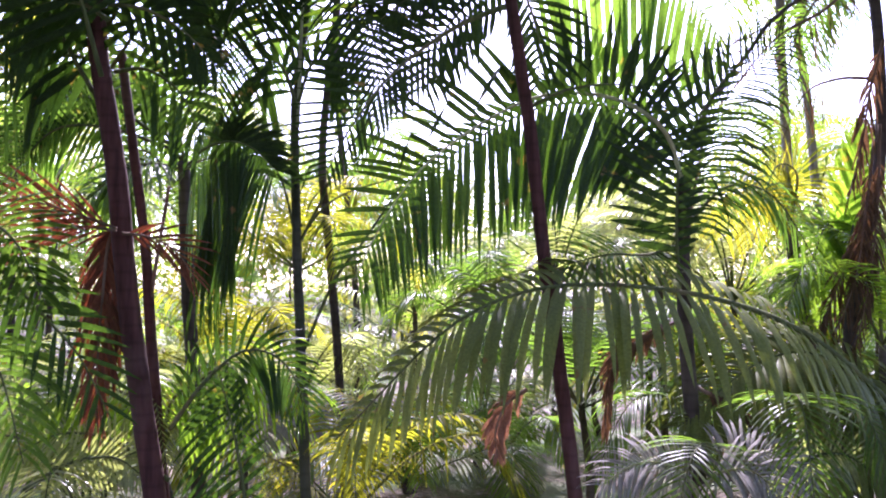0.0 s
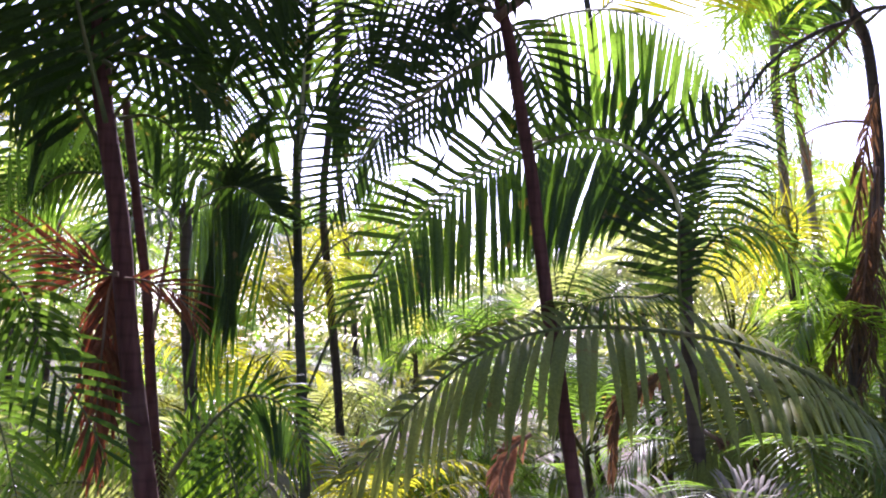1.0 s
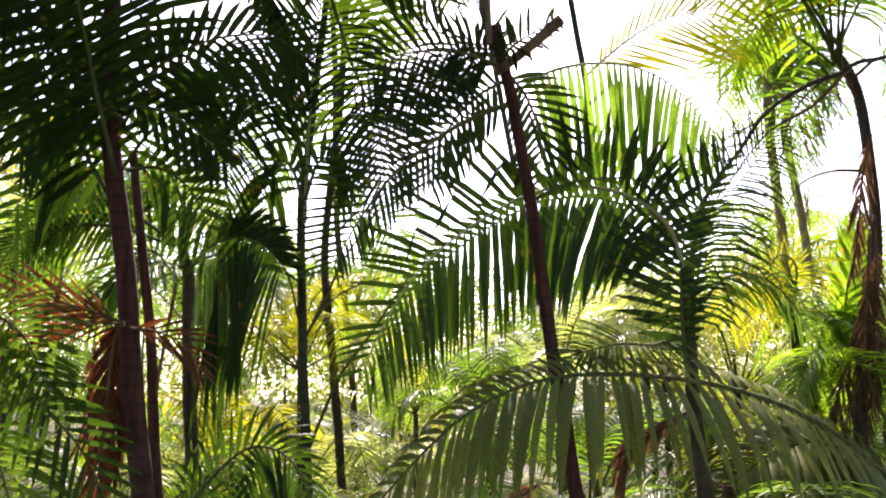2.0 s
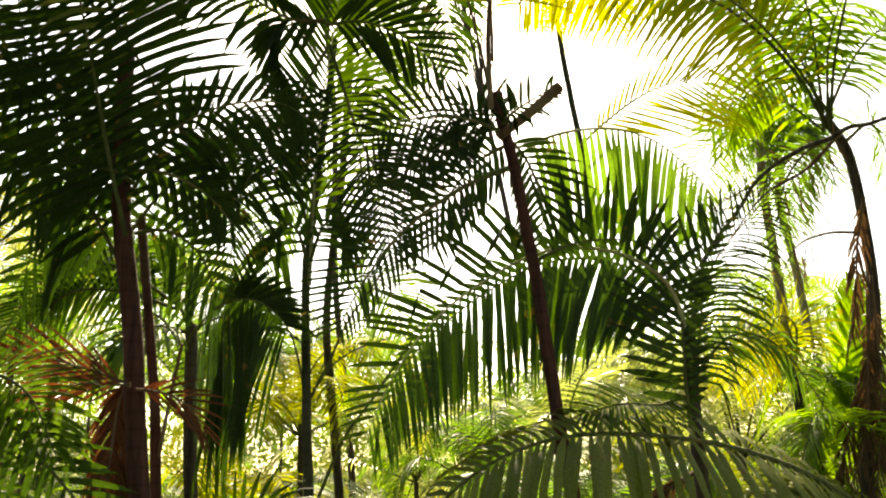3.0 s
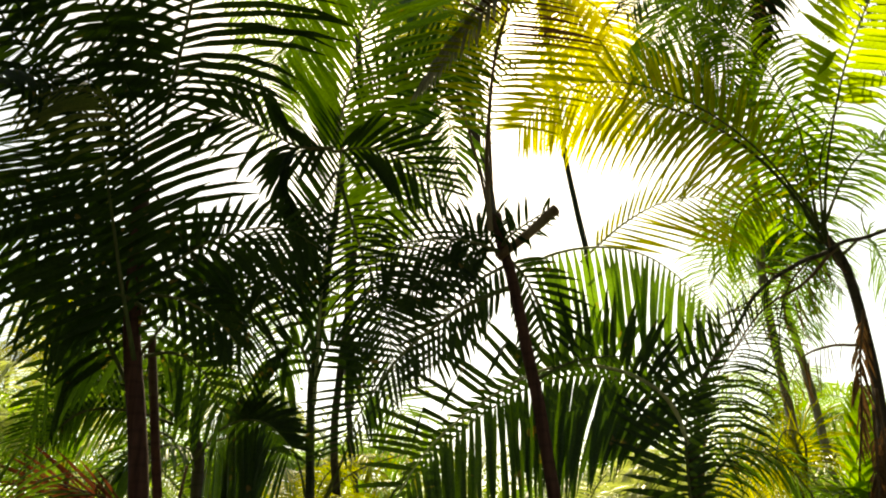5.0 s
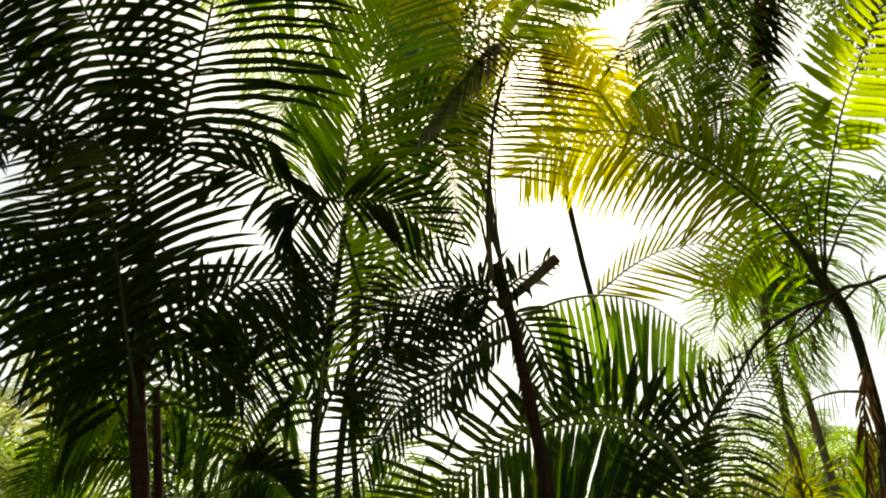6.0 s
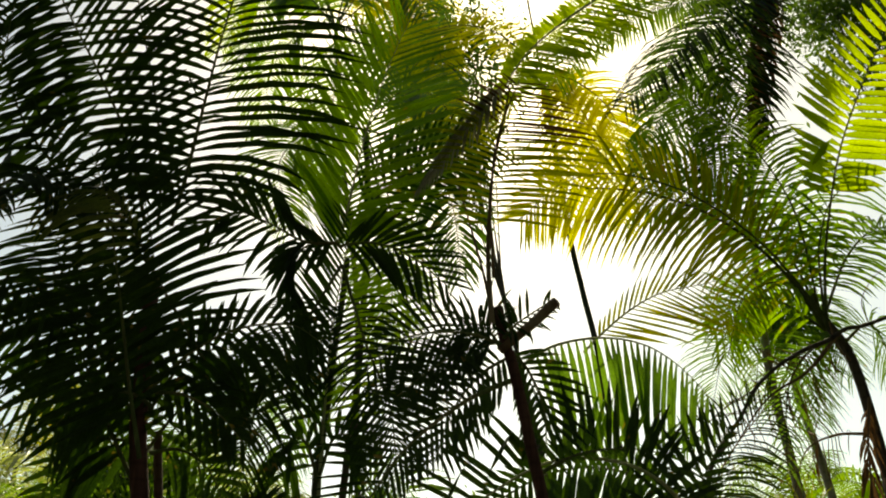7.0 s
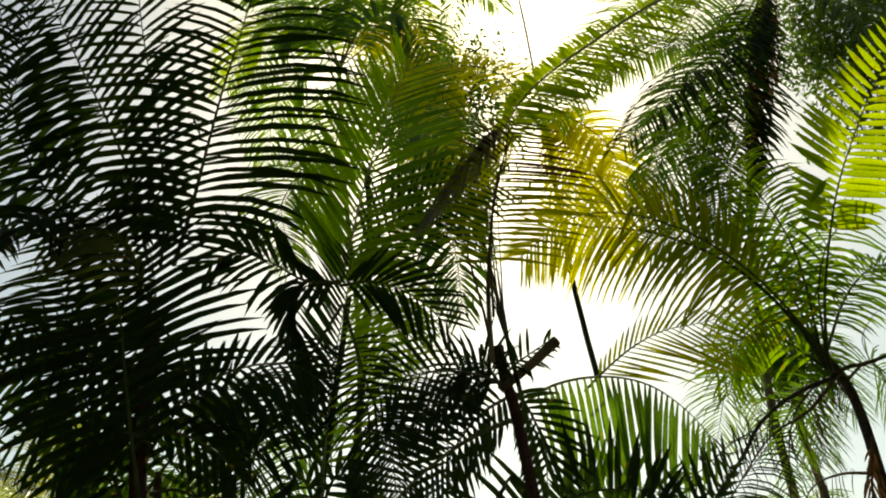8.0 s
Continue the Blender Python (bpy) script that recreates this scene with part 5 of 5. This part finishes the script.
# ---- the palms farther back ----
def wild_palm(name, x, y, height, fronds, reach, leaf, label, seed, rad=0.05, trunk=None, lean=0.1, group="", length=0.5, count=26, width=0.035, spread=(15, 85)):
    rng = random.Random(seed)
    z = rise(x, y) - 0.05
    top = Vector((x + rng.uniform(-lean, lean), y + rng.uniform(-lean, lean), z + height))
    p = palm(name, [(x, y, z), ((x + top.x) / 2 + rng.uniform(-0.04, 0.04), (y + top.y) / 2, z + height / 2), tuple(top)], rad, rad * 0.75, trunk or BARK, label, group)
    turn = rng.uniform(0, 6.28)
    for i in range(fronds):
        turn += 2.4 + rng.uniform(-0.3, 0.3)
        up = radians(rng.uniform(*spread))
        size = reach * rng.uniform(0.8, 1.15)
        flat = Vector((math.cos(turn), math.sin(turn), 0))
        a = top + flat * size * 0.45 * math.cos(up) + UP * size * 0.5 * math.sin(up)
        b = top + flat * size * (0.45 + 0.3 * math.cos(up)) + UP * size * (0.62 * math.sin(up) + 0.02)
        c = top + flat * size * (0.6 + 0.4 * math.cos(up)) + UP * size * (0.62 * math.sin(up) - 0.28)
        frond(p, [tuple(top), tuple(a), tuple(b), tuple(c)], length * rng.uniform(0.85, 1.1), count, face=rng.uniform(-10, 20), droop=rng.uniform(0.5, 1.1),
              width=width, leaf=leaf if rng.random() < 0.85 else rng.choice((GREEN, FRESH, UNDER)), seed=seed * 100 + i, ragged=0.04, even=0.5, thick=0.009)
    return p


rng = random.Random(11)
LABELS = {"g": "green feather-leaved palm in the sunlit undergrowth", "f": "yellow-green young palm glowing against the light", "y": "yellowing palm among the undergrowth"}
count = 0
for row, (y0, y1, n) in enumerate(((4.6, 5.8, 5), (5.6, 7.5, 14), (7.5, 10.5, 22), (10.5, 15, 26), (15, 23, 28))):
    for i in range(n):
        y = rng.uniform(y0, y1)
        half = 0.68 * y + 1
        x = -half + 2 * half * (i + rng.uniform(0.1, 0.9)) / n
        lift = 0.22 * max(0.0, min(1.0, (-x / y - 0.12) / 0.12)) + 0.09 * max(0.0, min(1.0, (x / y - 0.22) / 0.15))
        crest = 1.6 + (0.085 + 0.1 * min(1.0, max(0.0, (y - 6) / 5)) + lift * min(1.0, max(0.3, (y - 5) / 4))) * y - rise(x, y)
        h = max(0.15, crest * (rng.uniform(0.15, 0.9) if row else 0.0) - 0.7)
        kind = rng.choice("gggfffffff" if row > 1 else "ggfff")
        wild_palm("palm_sapling" if h < 1 else "background_palm", x, y, h, rng.randint(8, 11), rng.uniform(1.2, 1.7), {"g": GREEN, "f": FRESH if count % 4 == 0 else GOLD if count % 4 == 2 else UNDER, "y": YELLOW}[kind], LABELS[kind],
                  500 + count, rad=0.035, group="palms of the undergrowth", length=0.42, count=(46, 44, 38, 32, 28)[row], width=(0.016, 0.017, 0.02, 0.026, 0.034)[row])
        count += 1


# ---- taller palms that fill the upper story ----
CANOPY = "palm with dark fronds filling the upper story"
for i, (x, y, h, leaf) in enumerate(((5.4, 9.8, 2.6, FRESH),)):
    wild_palm("palm_tree", x, y, h, 13, 2.0, leaf, CANOPY, 900 + i, rad=0.05, group="palms of the upper story", length=0.6, count=50, width=0.026, spread=(-35, 75))

for i, (x, y, h, leaf) in enumerate(((-4.7, 9.2, 3.0, UNDER), (-6.6, 12.0, 4.6, GOLD), (-5.4, 11.0, 2.6, FRESH))):
    wild_palm("background_palm", x, y, h, 12, 1.9, leaf, LABELS["f"], 940 + i, rad=0.045, group="palms of the undergrowth", length=0.55, count=46, width=0.022, spread=(-20, 75))

# ---- woods in the distance ----
rng = random.Random(5)
centres = []
for i in range(1300):
    x, y = rng.uniform(-34, 34), rng.uniform(24, 34)
    crest = 2.8 + 1.1 * math.exp(-((x + 3) / 4) ** 2) + 0.055 * y + 2.0 * (noise.noise(Vector((x * 0.22, 0, 7))) + 0.5 * noise.noise(Vector((x * 0.7, 0, 3)))) + 0.4 * max(0, -x - 4) * min(1, 6 / max(1, -x)) + 0.12 * max(0, x - 4)
    centres.append((x, y, rise(x, y) + max(0.4, crest) * rng.uniform(0.1, 1.0)))
tagged(new("far_woods", mesh_from("far_woods", *leaf_cloud(centres, 0.7, 80, 0.26, rng, 0.35), WOODS, False)), "sunlit broad-leaved woods behind the palms", "woods", kind="stuff")

# ---- broad-leaved trees over the palms, and unseen forest added at the walker's back for shade ----
broad_tree("broadleaf_tree", (8.3, 12.6, 0.0), 12, (8.34, 12.5, 14.06), (1.5, 1.2, 1.3), 30, 90, 0.15, "tall broad-leaved tree with small dark leaves above the palms", 3, r=0.06)
broad_tree("broadleaf_tree", (2.17, 14.0, 0.1), 13, (-0.01, 14.0, 13.9), (1.9, 1.0, 0.8), 32, 60, 0.15, "tall broad-leaved tree with sunlit leaves against the sky", 4, r=0.06, sway=0.0)
# out of view behind and beside the walker, added to cut fill light
for i, (x, y, z) in enumerate(((-4.5, -2.5, 4.2), (-7.5, 1.5, 4.5), (7.8, 1.5, 4.5), (-8.0, 5.0, 6.5), (8.2, 5.0, 6.5), (10.2, 9.5, 6.0), (0.0, -1.4, 7.6), (-4.2, -0.6, 7.8), (4.2, -0.6, 7.8), (-1.8, -4.5, 8.5), (2.2, -4.5, 8.5))):
    broad_tree("broadleaf_tree", (x, y, -0.05), z, (x, y, z), (2.8, 1.6, 2.6), 30, 120, 0.3, "dense unseen broad-leaved tree added to block sky light", 30 + i, r=0.15, group="trees behind the path", spread=0.5)
# unseen crowns added overhead, feet set back, to darken the near leaves
for i, (x, y) in enumerate(((-3.2, 1.0), (0.2, 1.4), (3.4, 1.0), (-6.0, 2.6), (6.2, 2.6))):
    broad_tree("broadleaf_tree", (x * 1.1 + 0.9, -1.9, -0.05), 10.5, (x, y, 10.8), (2.6, 1.8, 1.6), 30, 120, 0.3, "dense unseen broad-leaved tree added to block sky light", 60 + i, r=0.15, group="trees behind the path", spread=0.5)
